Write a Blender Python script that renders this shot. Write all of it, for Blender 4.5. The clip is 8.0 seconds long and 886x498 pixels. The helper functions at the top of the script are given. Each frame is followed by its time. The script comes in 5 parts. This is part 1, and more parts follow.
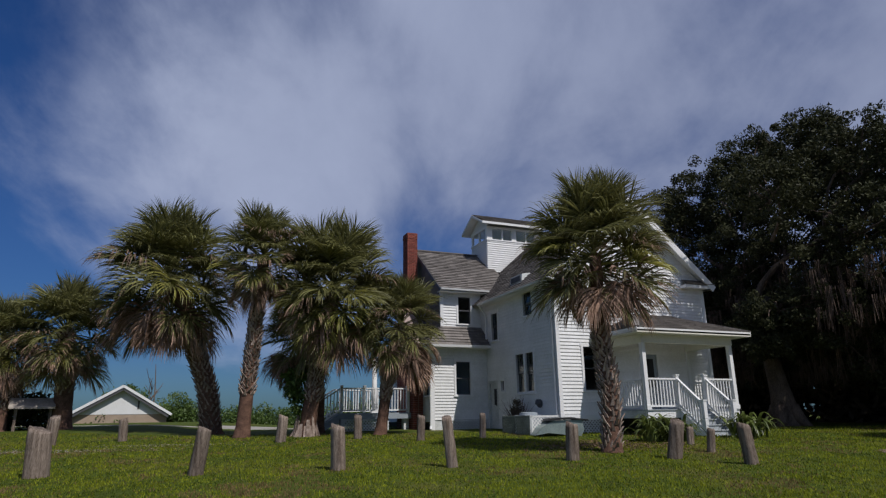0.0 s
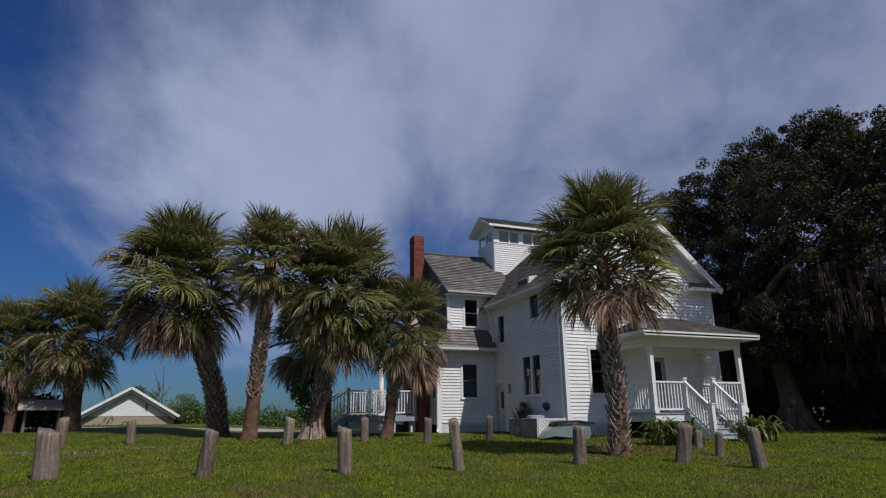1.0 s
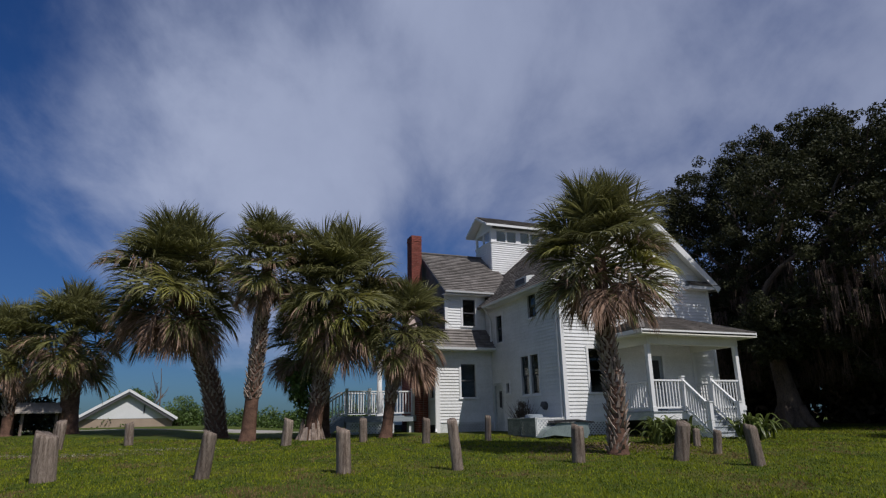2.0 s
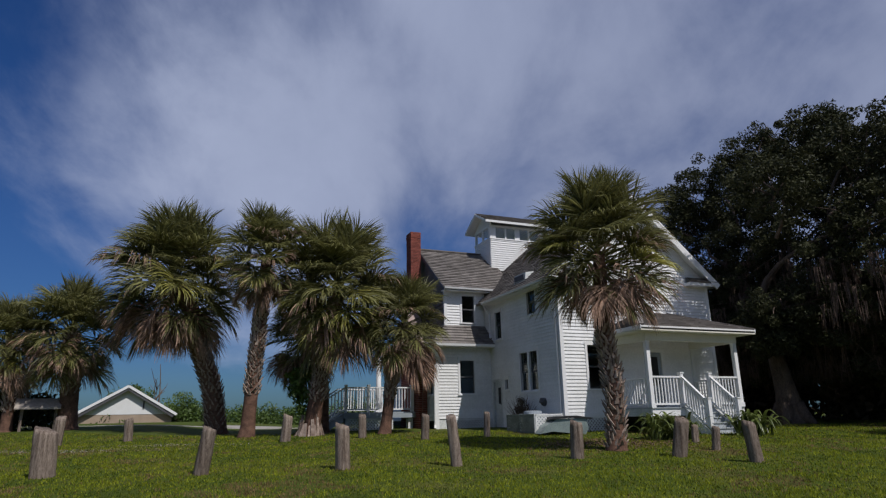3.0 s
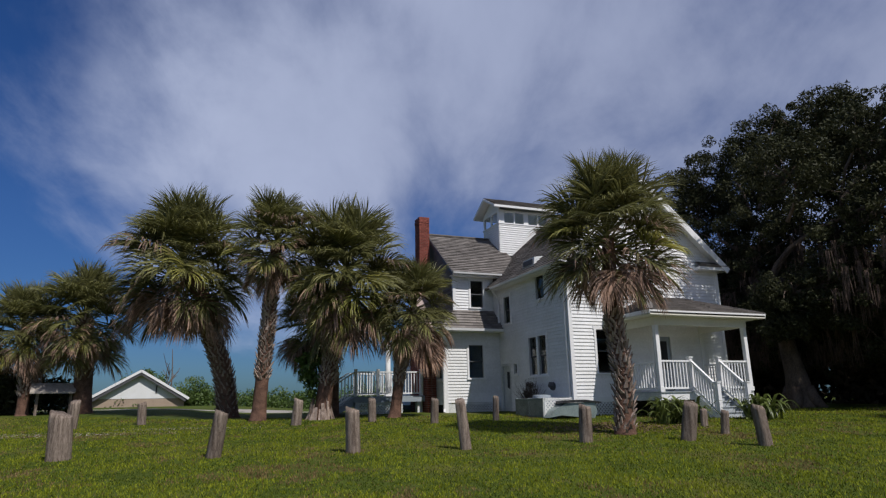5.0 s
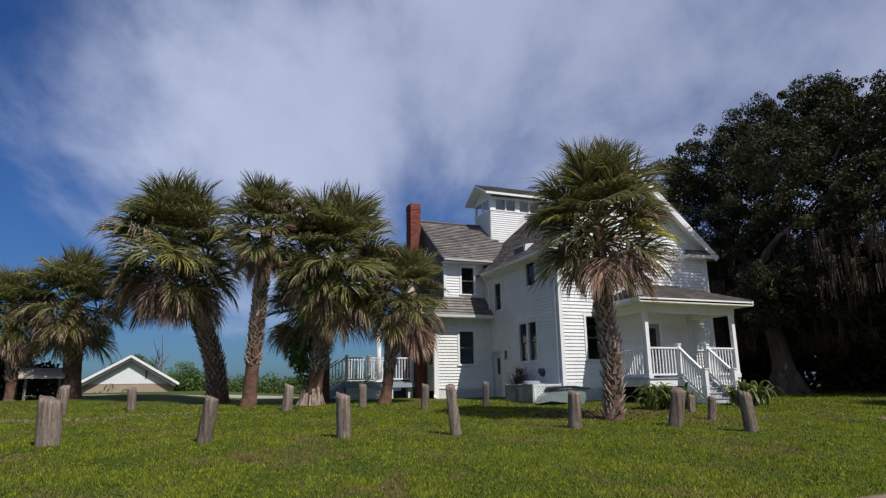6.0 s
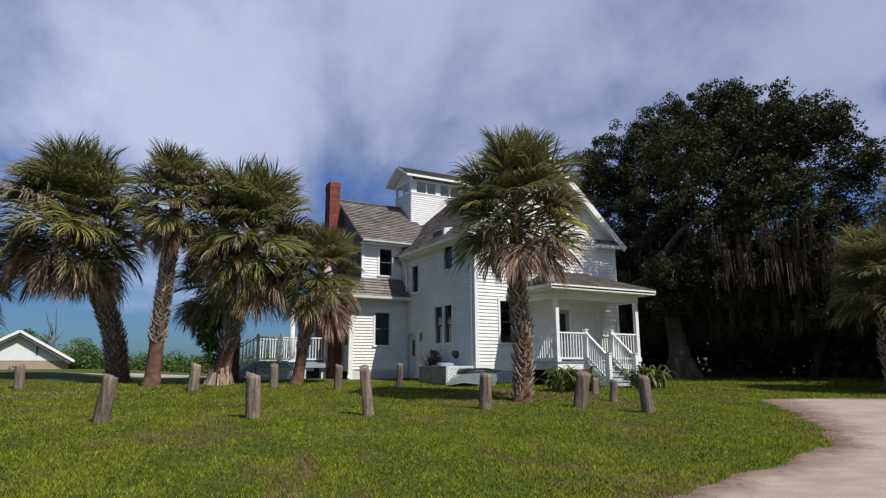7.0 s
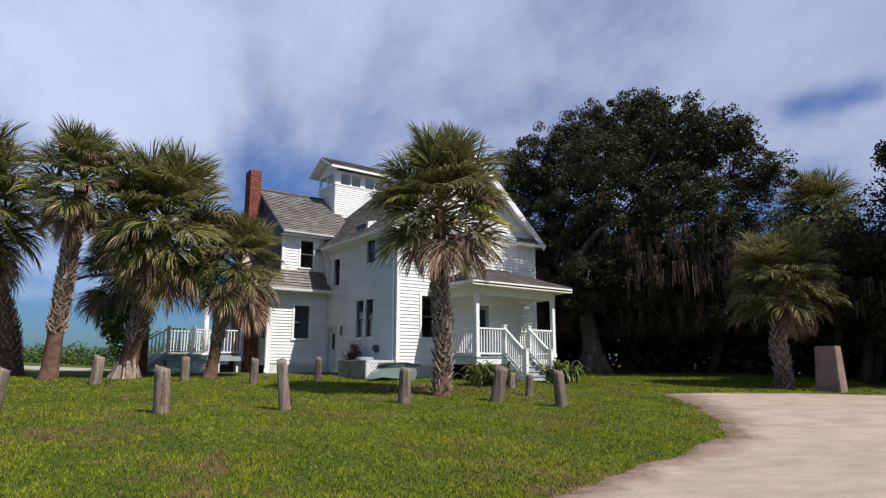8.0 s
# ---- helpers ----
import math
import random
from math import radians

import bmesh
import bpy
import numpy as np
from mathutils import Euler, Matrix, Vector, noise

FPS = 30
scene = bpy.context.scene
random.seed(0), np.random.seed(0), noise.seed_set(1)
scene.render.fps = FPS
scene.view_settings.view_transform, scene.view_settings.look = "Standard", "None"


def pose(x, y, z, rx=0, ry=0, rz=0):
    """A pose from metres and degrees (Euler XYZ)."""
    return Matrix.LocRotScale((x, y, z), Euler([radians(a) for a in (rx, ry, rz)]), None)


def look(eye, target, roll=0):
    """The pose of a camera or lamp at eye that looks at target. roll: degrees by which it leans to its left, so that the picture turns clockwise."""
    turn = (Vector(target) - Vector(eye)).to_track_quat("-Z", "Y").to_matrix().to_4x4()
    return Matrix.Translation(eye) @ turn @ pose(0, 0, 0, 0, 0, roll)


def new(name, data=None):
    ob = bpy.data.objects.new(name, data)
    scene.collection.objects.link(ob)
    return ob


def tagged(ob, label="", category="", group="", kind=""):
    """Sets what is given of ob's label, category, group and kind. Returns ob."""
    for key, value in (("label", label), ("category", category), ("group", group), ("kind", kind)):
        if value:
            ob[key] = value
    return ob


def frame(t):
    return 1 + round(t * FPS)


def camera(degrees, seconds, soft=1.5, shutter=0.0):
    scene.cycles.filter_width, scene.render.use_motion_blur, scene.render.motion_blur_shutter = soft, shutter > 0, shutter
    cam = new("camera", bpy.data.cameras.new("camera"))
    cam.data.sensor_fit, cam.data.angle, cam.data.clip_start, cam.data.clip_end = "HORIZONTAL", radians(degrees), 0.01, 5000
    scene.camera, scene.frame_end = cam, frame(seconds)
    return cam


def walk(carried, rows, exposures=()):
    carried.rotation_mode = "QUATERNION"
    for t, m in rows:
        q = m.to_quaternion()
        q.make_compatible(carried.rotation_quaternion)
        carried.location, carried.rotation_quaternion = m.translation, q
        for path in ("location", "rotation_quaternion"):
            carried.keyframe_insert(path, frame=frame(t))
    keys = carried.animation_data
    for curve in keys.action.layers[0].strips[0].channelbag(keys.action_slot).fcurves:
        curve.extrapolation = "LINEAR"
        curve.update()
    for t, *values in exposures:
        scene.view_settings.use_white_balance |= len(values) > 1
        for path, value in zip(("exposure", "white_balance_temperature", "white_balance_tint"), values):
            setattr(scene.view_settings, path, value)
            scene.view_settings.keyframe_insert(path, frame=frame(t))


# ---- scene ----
# ---- camera ----
EYE = 1.5
cam = camera(71.0, 8.0, soft=1.25)
walk(cam, [
    (0.0, pose(0, 0, EYE, 105.25, 0.83, -0.44)),
    (0.5, pose(0, 0, EYE, 105.19, 0.89, 0.16)),
    (1.0, pose(0, 0, EYE, 105.49, 0.66, 0.16)),
    (1.5, pose(0, 0, EYE, 105.59, 1.07, 0.08)),
    (3.0, pose(0, 0, EYE, 105.16, 1.04, -0.06)),
    (3.5, pose(0, 0, EYE, 105.08, 1.02, 0.29)),
    (4.0, pose(0, 0, EYE, 103.91, 0.38, -0.02)),
    (4.5, pose(0, 0, EYE, 103.83, 0.85, 0.33)),
    (5.8, pose(0, 0, EYE, 103.12, 0.97, 1.00)),
    (6.0, pose(0, 0, EYE, 102.54, 0.94, -0.10)),
    (6.5, pose(0, 0, EYE, 101.34, 0.42, -3.98)),
    (7.0, pose(0, 0, EYE, 100.80, 0.29, -7.85)),
    (7.5, pose(0, 0, EYE, 100.39, -0.13, -11.49)),
    (8.0, pose(0, 0, EYE, 100.29, -0.06, -15.09)),
], exposures=[(0.0, -0.42, 6230, 12), (4.0, -0.40, 6240, 12), (5.0, -0.22, 6280, 12), (6.0, 0.02, 6380, 11), (7.0, 0.18, 6480, 10), (8.0, 0.38, 6500, 10)])

# ---- sun, sky ----
SUN_DIR = Vector((0.473, -0.565, 1.0)).normalized()      # towards the sun
sun = new("sun", bpy.data.lights.new("sun", "SUN"))
sun.data.energy, sun.data.angle, sun.data.color = 4.6, radians(0.6), (1.0, 0.95, 0.88)
sun.matrix_world = look((0, 0, 60), Vector((0, 0, 60)) - SUN_DIR)

world = bpy.data.worlds.new("sky")
scene.world = world
world.use_nodes = True


CLOUDS = (
    ((-0.402, 0.802, 0.442), 36, 0.14, 0.13),
    ((-0.219, 0.893, 0.393), 60, 0.06, -0.04),
    ((-0.525, 0.734, 0.43), 40, 0.06, 0.06),
    ((-0.531, 0.678, 0.509), 110, -0.24, -0.06),
    ((-0.556, 0.759, 0.338), 120, -0.1, 0.03),
    ((-0.001, 0.962, 0.273), 90, -0.08, 0.0),
    ((0.114, 0.821, 0.56), 12, 0.0, -0.08),
    ((0.693, 0.593, 0.409), 60, 0.14, 0.16),
    ((0.727, 0.622, 0.29), 90, 0.15, 0.16),
    ((0.673, 0.655, 0.343), 3200, -0.24, -0.03),
    ((0.696, 0.631, 0.343), 3200, -0.24, -0.03),
    ((0.717, 0.606, 0.344), 3200, -0.24, -0.03),
    ((0.736, 0.582, 0.346), 3200, -0.24, -0.03),
)


def build_sky():
    nt = world.node_tree
    nt.nodes.clear()
    N, L = nt.nodes.new, nt.links.new
    out, bg = N("ShaderNodeOutputWorld"), N("ShaderNodeBackground")
    sky = N("ShaderNodeTexSky")
    sky.sky_type, sky.sun_disc = "NISHITA", False
    sky.sun_elevation = math.asin(SUN_DIR.z)
    sky.sun_rotation = math.atan2(SUN_DIR.x, SUN_DIR.y)
    sky.air_density, sky.dust_density, sky.ozone_density = 1.0, 0.8, 3.0
    tc, sep = N("ShaderNodeTexCoord"), N("ShaderNodeSeparateXYZ")
    L(tc.outputs["Generated"], sep.inputs[0])

    def m(op, a, b=0.0, clamp=False):
        n = N("ShaderNodeMath")
        n.operation, n.use_clamp = op, clamp
        for i, v in enumerate((a, b)):
            if isinstance(v, (int, float)):
                n.inputs[i].default_value = v
            else:
                L(v, n.inputs[i])
        return n.outputs[0]

    # a flat cloud sheet high above: project the direction on a plane
    up = m("ADD", m("MAXIMUM", sep.outputs[2], 0.0), 0.42)
    px, py = m("DIVIDE", sep.outputs[0], up), m("DIVIDE", sep.outputs[1], up)
    flat = N("ShaderNodeCombineXYZ")
    L(px, flat.inputs[0]), L(py, flat.inputs[1])

    def clouds(scale, detail, rough, off, stretch, turn):
        mp, nz = N("ShaderNodeMapping"), N("ShaderNodeTexNoise")
        mp.inputs["Location"].default_value = off
        mp.inputs["Rotation"].default_value = (0, 0, radians(turn))
        mp.inputs["Scale"].default_value = stretch
        L(flat.outputs[0], mp.inputs[0]), L(mp.outputs[0], nz.inputs["Vector"])
        nz.inputs["Scale"].default_value, nz.inputs["Detail"].default_value = scale, detail
        nz.inputs["Roughness"].default_value, nz.inputs["Distortion"].default_value = rough, 0.35
        return nz.outputs["Fac"]

    big = clouds(0.7, 3, 0.45, (3.1, 1.2, 0.0), (1, 1, 1), 20)
    wisp = clouds(1.7, 8, 0.56, (0.4, 5.7, 0.0), (1.0, 0.6, 1), -35)
    fine = clouds(4.5, 6, 0.60, (2.0, 0.3, 0.0), (1.0, 0.6, 1), 62)
    # the sheet is thick ahead, frays to the left and thins out towards the horizon
    lean = m("ADD", m("MULTIPLY", sep.outputs[0], 0.36), 0.30)
    lean = m("MINIMUM", lean, 0.22)
    low = m("MULTIPLY", m("SUBTRACT", 0.33, sep.outputs[2], True), -1.7)
    grain = m("ADD", m("MULTIPLY", wisp, 1.15), m("MULTIPLY", fine, 0.38))
    cover = m("ADD", m("ADD", m("MULTIPLY", big, 0.7), grain), m("ADD", m("ADD", lean, low), m("MULTIPLY", m("MULTIPLY", m("MINIMUM", sep.outputs[0], 0.0), m("SUBTRACT", sep.outputs[2], 0.3)), 0.8)))
    # bright bodies of cloud and clear patches: direction, how tight, more cover, more brightness
    glow = None
    for way, tight, more, light in CLOUDS:
        dot = N("ShaderNodeVectorMath")
        dot.operation = "DOT_PRODUCT"
        dot.inputs[1].default_value = Vector(way).normalized()
        L(tc.outputs["Generated"], dot.inputs[0])
        lump = m("POWER", m("MAXIMUM", dot.outputs["Value"], 0.0), tight)
        cover = m("ADD", cover, m("MULTIPLY", lump, more))
        bit = m("MULTIPLY", lump, light)
        glow = bit if glow is None else m("ADD", glow, bit)
    rng = N("ShaderNodeMapRange")
    rng.interpolation_type = "SMOOTHSTEP"
    rng.inputs["From Min"].default_value, rng.inputs["From Max"].default_value = 0.96, 1.46
    L(cover, rng.inputs["Value"])
    deep = N("ShaderNodeHueSaturation")
    deep.inputs["Saturation"].default_value, deep.inputs["Value"].default_value = 1.25, 1.0
    L(sky.outputs[0], deep.inputs["Color"])
    blue = N("ShaderNodeMix")
    blue.data_type, blue.blend_type = "RGBA", "MULTIPLY"
    blue.inputs["Factor"].default_value = 1.0
    tint = N("ShaderNodeMix")
    tint.data_type = "RGBA"
    tint.inputs["A"].default_value, tint.inputs["B"].default_value = (0.30, 0.52, 0.80, 1), (0.60, 0.71, 1.0, 1)
    L(m("MULTIPLY", m("MAXIMUM", sep.outputs[2], 0.0), 3.6, True), tint.inputs["Factor"])
    L(tint.outputs["Result"], blue.inputs["B"])
    L(deep.outputs[0], blue.inputs["A"])
    mix = N("ShaderNodeMix")
    mix.data_type = "RGBA"
    L(m("MULTIPLY", rng.outputs[0], 0.92), mix.inputs["Factor"])
    L(blue.outputs["Result"], mix.inputs["A"])
    tone = N("ShaderNodeMix")
    tone.data_type = "RGBA"
    L(m("ADD", m("MULTIPLY", m("ADD", grain, m("MULTIPLY", big, 0.5)), 1.25), m("SUBTRACT", 0.0, m("SUBTRACT", m("ADD", 0.58, m("MULTIPLY", sep.outputs[0], 0.60)), glow)), True), tone.inputs["Factor"])
    tone.inputs["A"].default_value, tone.inputs["B"].default_value = (2.9, 3.4, 5.3, 1), (6.7, 7.5, 9.8, 1)
    L(tone.outputs["Result"], mix.inputs["B"])
    L(mix.outputs["Result"], bg.inputs["Color"])
    bg.inputs["Strength"].default_value = 0.075
    L(bg.outputs[0], out.inputs["Surface"])


build_sky()

# ---- materials ----


def material(name, base, rough=0.7, dark=None, scale=6.0, fine=60.0, bump=0.2, spec=0.3, stretch=(1, 1, 1), vary=0.0, metal=0.0, amount=0.5, island=0.0):
    """A surface with two scales of variation between base and dark, and fine relief."""
    mat = bpy.data.materials.new(name)
    mat.use_nodes = True
    nt = mat.node_tree
    N, L = nt.nodes.new, nt.links.new
    b = nt.nodes["Principled BSDF"]
    b.inputs["Roughness"].default_value, b.inputs["Specular IOR Level"].default_value = rough, spec
    b.inputs["Metallic"].default_value = metal
    tc, mp = N("ShaderNodeTexCoord"), N("ShaderNodeMapping")
    mp.inputs["Scale"].default_value = stretch
    L(tc.outputs["Object"], mp.inputs[0])
    n1, n2 = N("ShaderNodeTexNoise"), N("ShaderNodeTexNoise")
    for n, s in ((n1, scale), (n2, fine)):
        L(mp.outputs[0], n.inputs["Vector"])
        n.inputs["Scale"].default_value, n.inputs["Detail"].default_value, n.inputs["Roughness"].default_value = s, 5, 0.6
    add = N("ShaderNodeMath")
    add.operation = "ADD"
    L(n1.outputs["Fac"], add.inputs[0]), L(n2.outputs["Fac"], add.inputs[1])
    rng = N("ShaderNodeMapRange")
    rng.inputs["From Min"].default_value, rng.inputs["From Max"].default_value = 0.8, 1.25
    rng.inputs["To Max"].default_value = amount * 2
    L(add.outputs[0], rng.inputs["Value"])
    mix = N("ShaderNodeMix")
    mix.data_type = "RGBA"
    dark = dark or tuple(c * 0.6 for c in base)
    mix.inputs["A"].default_value, mix.inputs["B"].default_value = (*base, 1), (*dark, 1)
    L(rng.outputs[0], mix.inputs["Factor"])
    colour = mix.outputs["Result"]
    for source, k in (("ShaderNodeObjectInfo", vary), ("ShaderNodeNewGeometry", island)):
        if k:
            info, hsv = N(source), N("ShaderNodeHueSaturation")
            r = N("ShaderNodeMapRange")
            r.inputs["To Min"].default_value, r.inputs["To Max"].default_value = 1 - k, 1 + k
            L(info.outputs["Random" if k == vary and source.endswith("Info") else "Random Per Island"], r.inputs["Value"])
            L(r.outputs[0], hsv.inputs["Value"]), L(colour, hsv.inputs["Color"])
            colour = hsv.outputs["Color"]
    L(colour, b.inputs["Base Color"])
    if bump:
        bp = N("ShaderNodeBump")
        bp.inputs["Strength"].default_value, bp.inputs["Distance"].default_value = bump, 0.02
        L(add.outputs[0], bp.inputs["Height"]), L(bp.outputs[0], b.inputs["Normal"])
    return mat


def leaf_material(name, base, dark, rough=0.45, island=0.25, vary=0.15, back=0.25, spec=0.35):
    mat = material(name, base, rough, dark, 3.0, 25.0, 0.0, spec, vary=vary, island=island)
    nt = mat.node_tree
    b, out = nt.nodes["Principled BSDF"], nt.nodes["Material Output"]
    tr, mix = nt.nodes.new("ShaderNodeBsdfTranslucent"), nt.nodes.new("ShaderNodeMixShader")
    nt.links.new(b.inputs["Base Color"].links[0].from_socket, tr.inputs["Color"])
    mix.inputs[0].default_value = back
    nt.links.new(b.outputs[0], mix.inputs[1]), nt.links.new(tr.outputs[0], mix.inputs[2])
    nt.links.new(mix.outputs[0], out.inputs["Surface"])
    return mat


M_WHITE = material("white_paint", (0.74, 0.74, 0.73), 0.55, (0.66, 0.66, 0.63), 1.3, 14, 0.05, amount=0.35)
M_TRIM = material("white_trim_paint", (0.78, 0.78, 0.77), 0.5, (0.74, 0.74, 0.72), 2.0, 20, 0.03, amount=0.3)
M_SHINGLE = material("grey_brown_shingles", (0.215, 0.195, 0.178), 0.9, (0.125, 0.113, 0.103), 1.2, 45, 0.5, 0.15, island=0.24)
M_BRICK = material("red_brick", (0.25, 0.08, 0.058), 0.85, (0.15, 0.045, 0.035), 5, 60, 0.4, 0.2, vary=0.25, island=0.25)
M_MORTAR = material("mortar", (0.42, 0.33, 0.29), 0.9, (0.3, 0.24, 0.2), 8, 80, 0.3)
M_PALM_GREEN = leaf_material("palm_green", (0.215, 0.21, 0.07), (0.085, 0.085, 0.03), 0.5, spec=0.35, island=0.35, back=0.3)
M_PALM_YELLOW = leaf_material("palm_yellow_green", (0.36, 0.33, 0.08), (0.17, 0.18, 0.045), 0.45)
M_PALM_DEAD = leaf_material("palm_dead", (0.46, 0.31, 0.225), (0.16, 0.09, 0.056), 0.7, back=0.25, island=0.4, vary=0.3)
M_TRUNK = material("palm_bark", (0.20, 0.115, 0.08), 0.9, (0.06, 0.034, 0.025), 5, 50, 0.6, 0.1)
M_BOOT = material("leaf_base_bark", (0.43, 0.345, 0.29), 0.85, (0.16, 0.11, 0.08), 6, 60, 0.4, 0.15, island=0.35)
M_POST = material("weathered_wood", (0.34, 0.275, 0.22), 0.85, (0.10, 0.072, 0.055), 5, 45, 0.8, 0.15, stretch=(4, 4, 0.3), vary=0.2, amount=0.6)
M_OAK_LEAF = leaf_material("oak_leaves", (0.062, 0.066, 0.030), (0.026, 0.028, 0.013), 0.55, island=0.35, vary=0.0, back=0.15, spec=0.10)
M_OAK_BARK = material("oak_bark", (0.17, 0.13, 0.10), 0.9, (0.07, 0.052, 0.04), 3, 30, 0.8, 0.1, stretch=(1, 1, 0.4))
M_MOSS = leaf_material("spanish_moss", (0.15, 0.105, 0.08), (0.075, 0.052, 0.04), 0.9, back=0.2, vary=0.0)
# leaves of the undergrowth, with the deep shade under the trees in their colour
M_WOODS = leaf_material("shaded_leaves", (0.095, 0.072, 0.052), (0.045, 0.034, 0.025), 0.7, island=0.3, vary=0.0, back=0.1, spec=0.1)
M_BUSH = leaf_material("bush_leaves", (0.11, 0.17, 0.035), (0.05, 0.085, 0.02), 0.5, island=0.3, vary=0.0)
M_GREY = material("grey_paint", (0.33, 0.37, 0.40), 0.6, (0.24, 0.27, 0.30), 2, 30, 0.1)

# ---- mesh helpers ----


class Geo:
    """Collects vertices and faces for one mesh."""

    def __init__(self):
        self.v, self.f = [], []

    def add(self, verts, faces):
        o = len(self.v)
        self.v.extend(tuple(p) for p in verts)
        self.f.extend(tuple(i + o for i in f) for f in faces)
        return self

    def box(self, a, b, m=None):
        (x0, y0, z0), (x1, y1, z1) = a, b
        vs = [(x0, y0, z0), (x1, y0, z0), (x1, y1, z0), (x0, y1, z0), (x0, y0, z1), (x1, y0, z1), (x1, y1, z1), (x0, y1, z1)]
        if m is not None:
            vs = [m @ Vector(p) for p in vs]
        return self.add(vs, [(3, 2, 1, 0), (4, 5, 6, 7), (0, 1, 5, 4), (1, 2, 6, 5), (2, 3, 7, 6), (3, 0, 4, 7)])

    def prism(self, loop, way):
        """A solid: the closed loop of points pushed along way."""
        n, way = len(loop), Vector(way)
        vs = [Vector(p) for p in loop] + [Vector(p) + way for p in loop]
        fs = [tuple(range(n - 1, -1, -1)), tuple(range(n, 2 * n))]
        return self.add(vs, fs + [(i, (i + 1) % n, n + (i + 1) % n, n + i) for i in range(n)])

    def bar(self, a, b, w, h):
        """A straight bar of section w x h from a to b, upright as far as it can be."""
        a, b = Vector(a), Vector(b)
        d = (b - a).normalized()
        side = d.cross(Vector((0, 0, 1)))
        side = Vector((1, 0, 0)) if side.length < 1e-3 else side.normalized()
        top = side.cross(d)
        loop = [a + side * sx * w / 2 + top * sz * h / 2 for sx, sz in ((-1, -1), (1, -1), (1, 1), (-1, 1))]
        return self.prism(loop, b - a)

    def tube(self, path, radii, seg=10, caps=True, rough=0.0, rnd=None):
        path = [Vector(p) for p in path]
        n, vs, fs = len(path), [], []
        for i, p in enumerate(path):
            d = (path[min(i + 1, n - 1)] - path[max(i - 1, 0)]).normalized()
            x = d.cross(Vector((0, 1, 0.01))).normalized()
            y = d.cross(x)
            for k in range(seg):
                a = 2 * math.pi * k / seg
                r = radii[i] * (1 + (rnd.uniform(-rough, rough) if rnd else 0))
                vs.append(p + x * math.cos(a) * r + y * math.sin(a) * r)
        for i in range(n - 1):
            for k in range(seg):
                k2 = (k + 1) % seg
                fs.append((i * seg + k, i * seg + k2, (i + 1) * seg + k2, (i + 1) * seg + k))
        if caps:
            fs += [tuple(range(seg - 1, -1, -1)), tuple(range((n - 1) * seg, n * seg))]
        return self.add(vs, fs)

    def mesh(self, name, mat, smooth=False):
        me = bpy.data.meshes.new(name)
        me.from_pydata([tuple(p) for p in self.v], [], self.f)
        if mat:
            me.materials.append(mat)
        if smooth:
            me.polygons.foreach_set("use_smooth", [True] * len(me.polygons))
        me.update()
        return me


def fix(me):
    """Faces outward."""
    bm = bmesh.new()
    bm.from_mesh(me)
    bmesh.ops.recalc_face_normals(bm, faces=bm.faces)
    bm.to_mesh(me)
    bm.free()
    return me


def part(name, geo, mat, parent=None, label="", m=None, smooth=False, kind=""):
    """One mesh object from a Geo (or a ready mesh) under its thing."""
    me = geo.mesh(name, mat, smooth) if isinstance(geo, Geo) else geo
    if isinstance(geo, Geo) and len(geo.f) < 40000:
        fix(me)
    ob = new(name, me)
    if parent:
        ob.parent = parent
    if m is not None:
        ob.matrix_basis = m
    return tagged(ob, label=label, kind=kind)


def thing(name, m, label, category, group="", kind=""):
    ob = new(name)
    ob.empty_display_size = 0.2
    ob.matrix_basis = m
    return tagged(ob, label, category, group, kind)


# ---- ground ----


def height(x, y):
    """The lawn climbs from the camera to a low mound, and falls away behind it."""
    z = 0.043 * max(y - 1.0, 0.0)
    if y > 24:
        z = 0.989 + 0.022 * (y - 24)
    left = max(0.0, min(1.0, (-x - 8) / 6)) * max(0.0, min(1.0, (y - 20) / 6))
    z += 0.26 * left * left * (3 - 2 * left)
    if y > 36:
        z -= 2.4 * (1 - math.exp(-((y - 36) / 9.0) ** 2)) + 0.022 * (y - 36)
    z += 0.02 * noise.noise((x * 0.35, y * 0.35, 3.0)) + 0.008 * noise.noise((x * 1.7, y * 1.7, 7.0))
    return z


def steps(a, b, near, grow):
    """Grid lines that lie close together near 0 and spread out far away."""
    out, x, d = [0.0], 0.0, near
    while x < b:
        x += d
        d *= grow
        out.append(x)
    neg, x, d = [], 0.0, near
    while x > a:
        x -= d
        d *= grow
        neg.append(x)
    return neg[::-1] + out


def build_ground():
    xs, ys = steps(-2600, 2600, 0.35, 1.045), [y + 6 for y in steps(-1200, 3600, 0.3, 1.035)]
    g = Geo()
    g.v = [(x, y, height(x, y)) for y in ys for x in xs]
    n = len(xs)
    g.f = [(j * n + i, j * n + i + 1, (j + 1) * n + i + 1, (j + 1) * n + i) for j in range(len(ys) - 1) for i in range(n - 1)]
    ob = new("ground", g.mesh("ground", M_LAWN, True))
    tagged(ob, "sunlit mown lawn rising gently to a low mound", "ground", kind="structure")


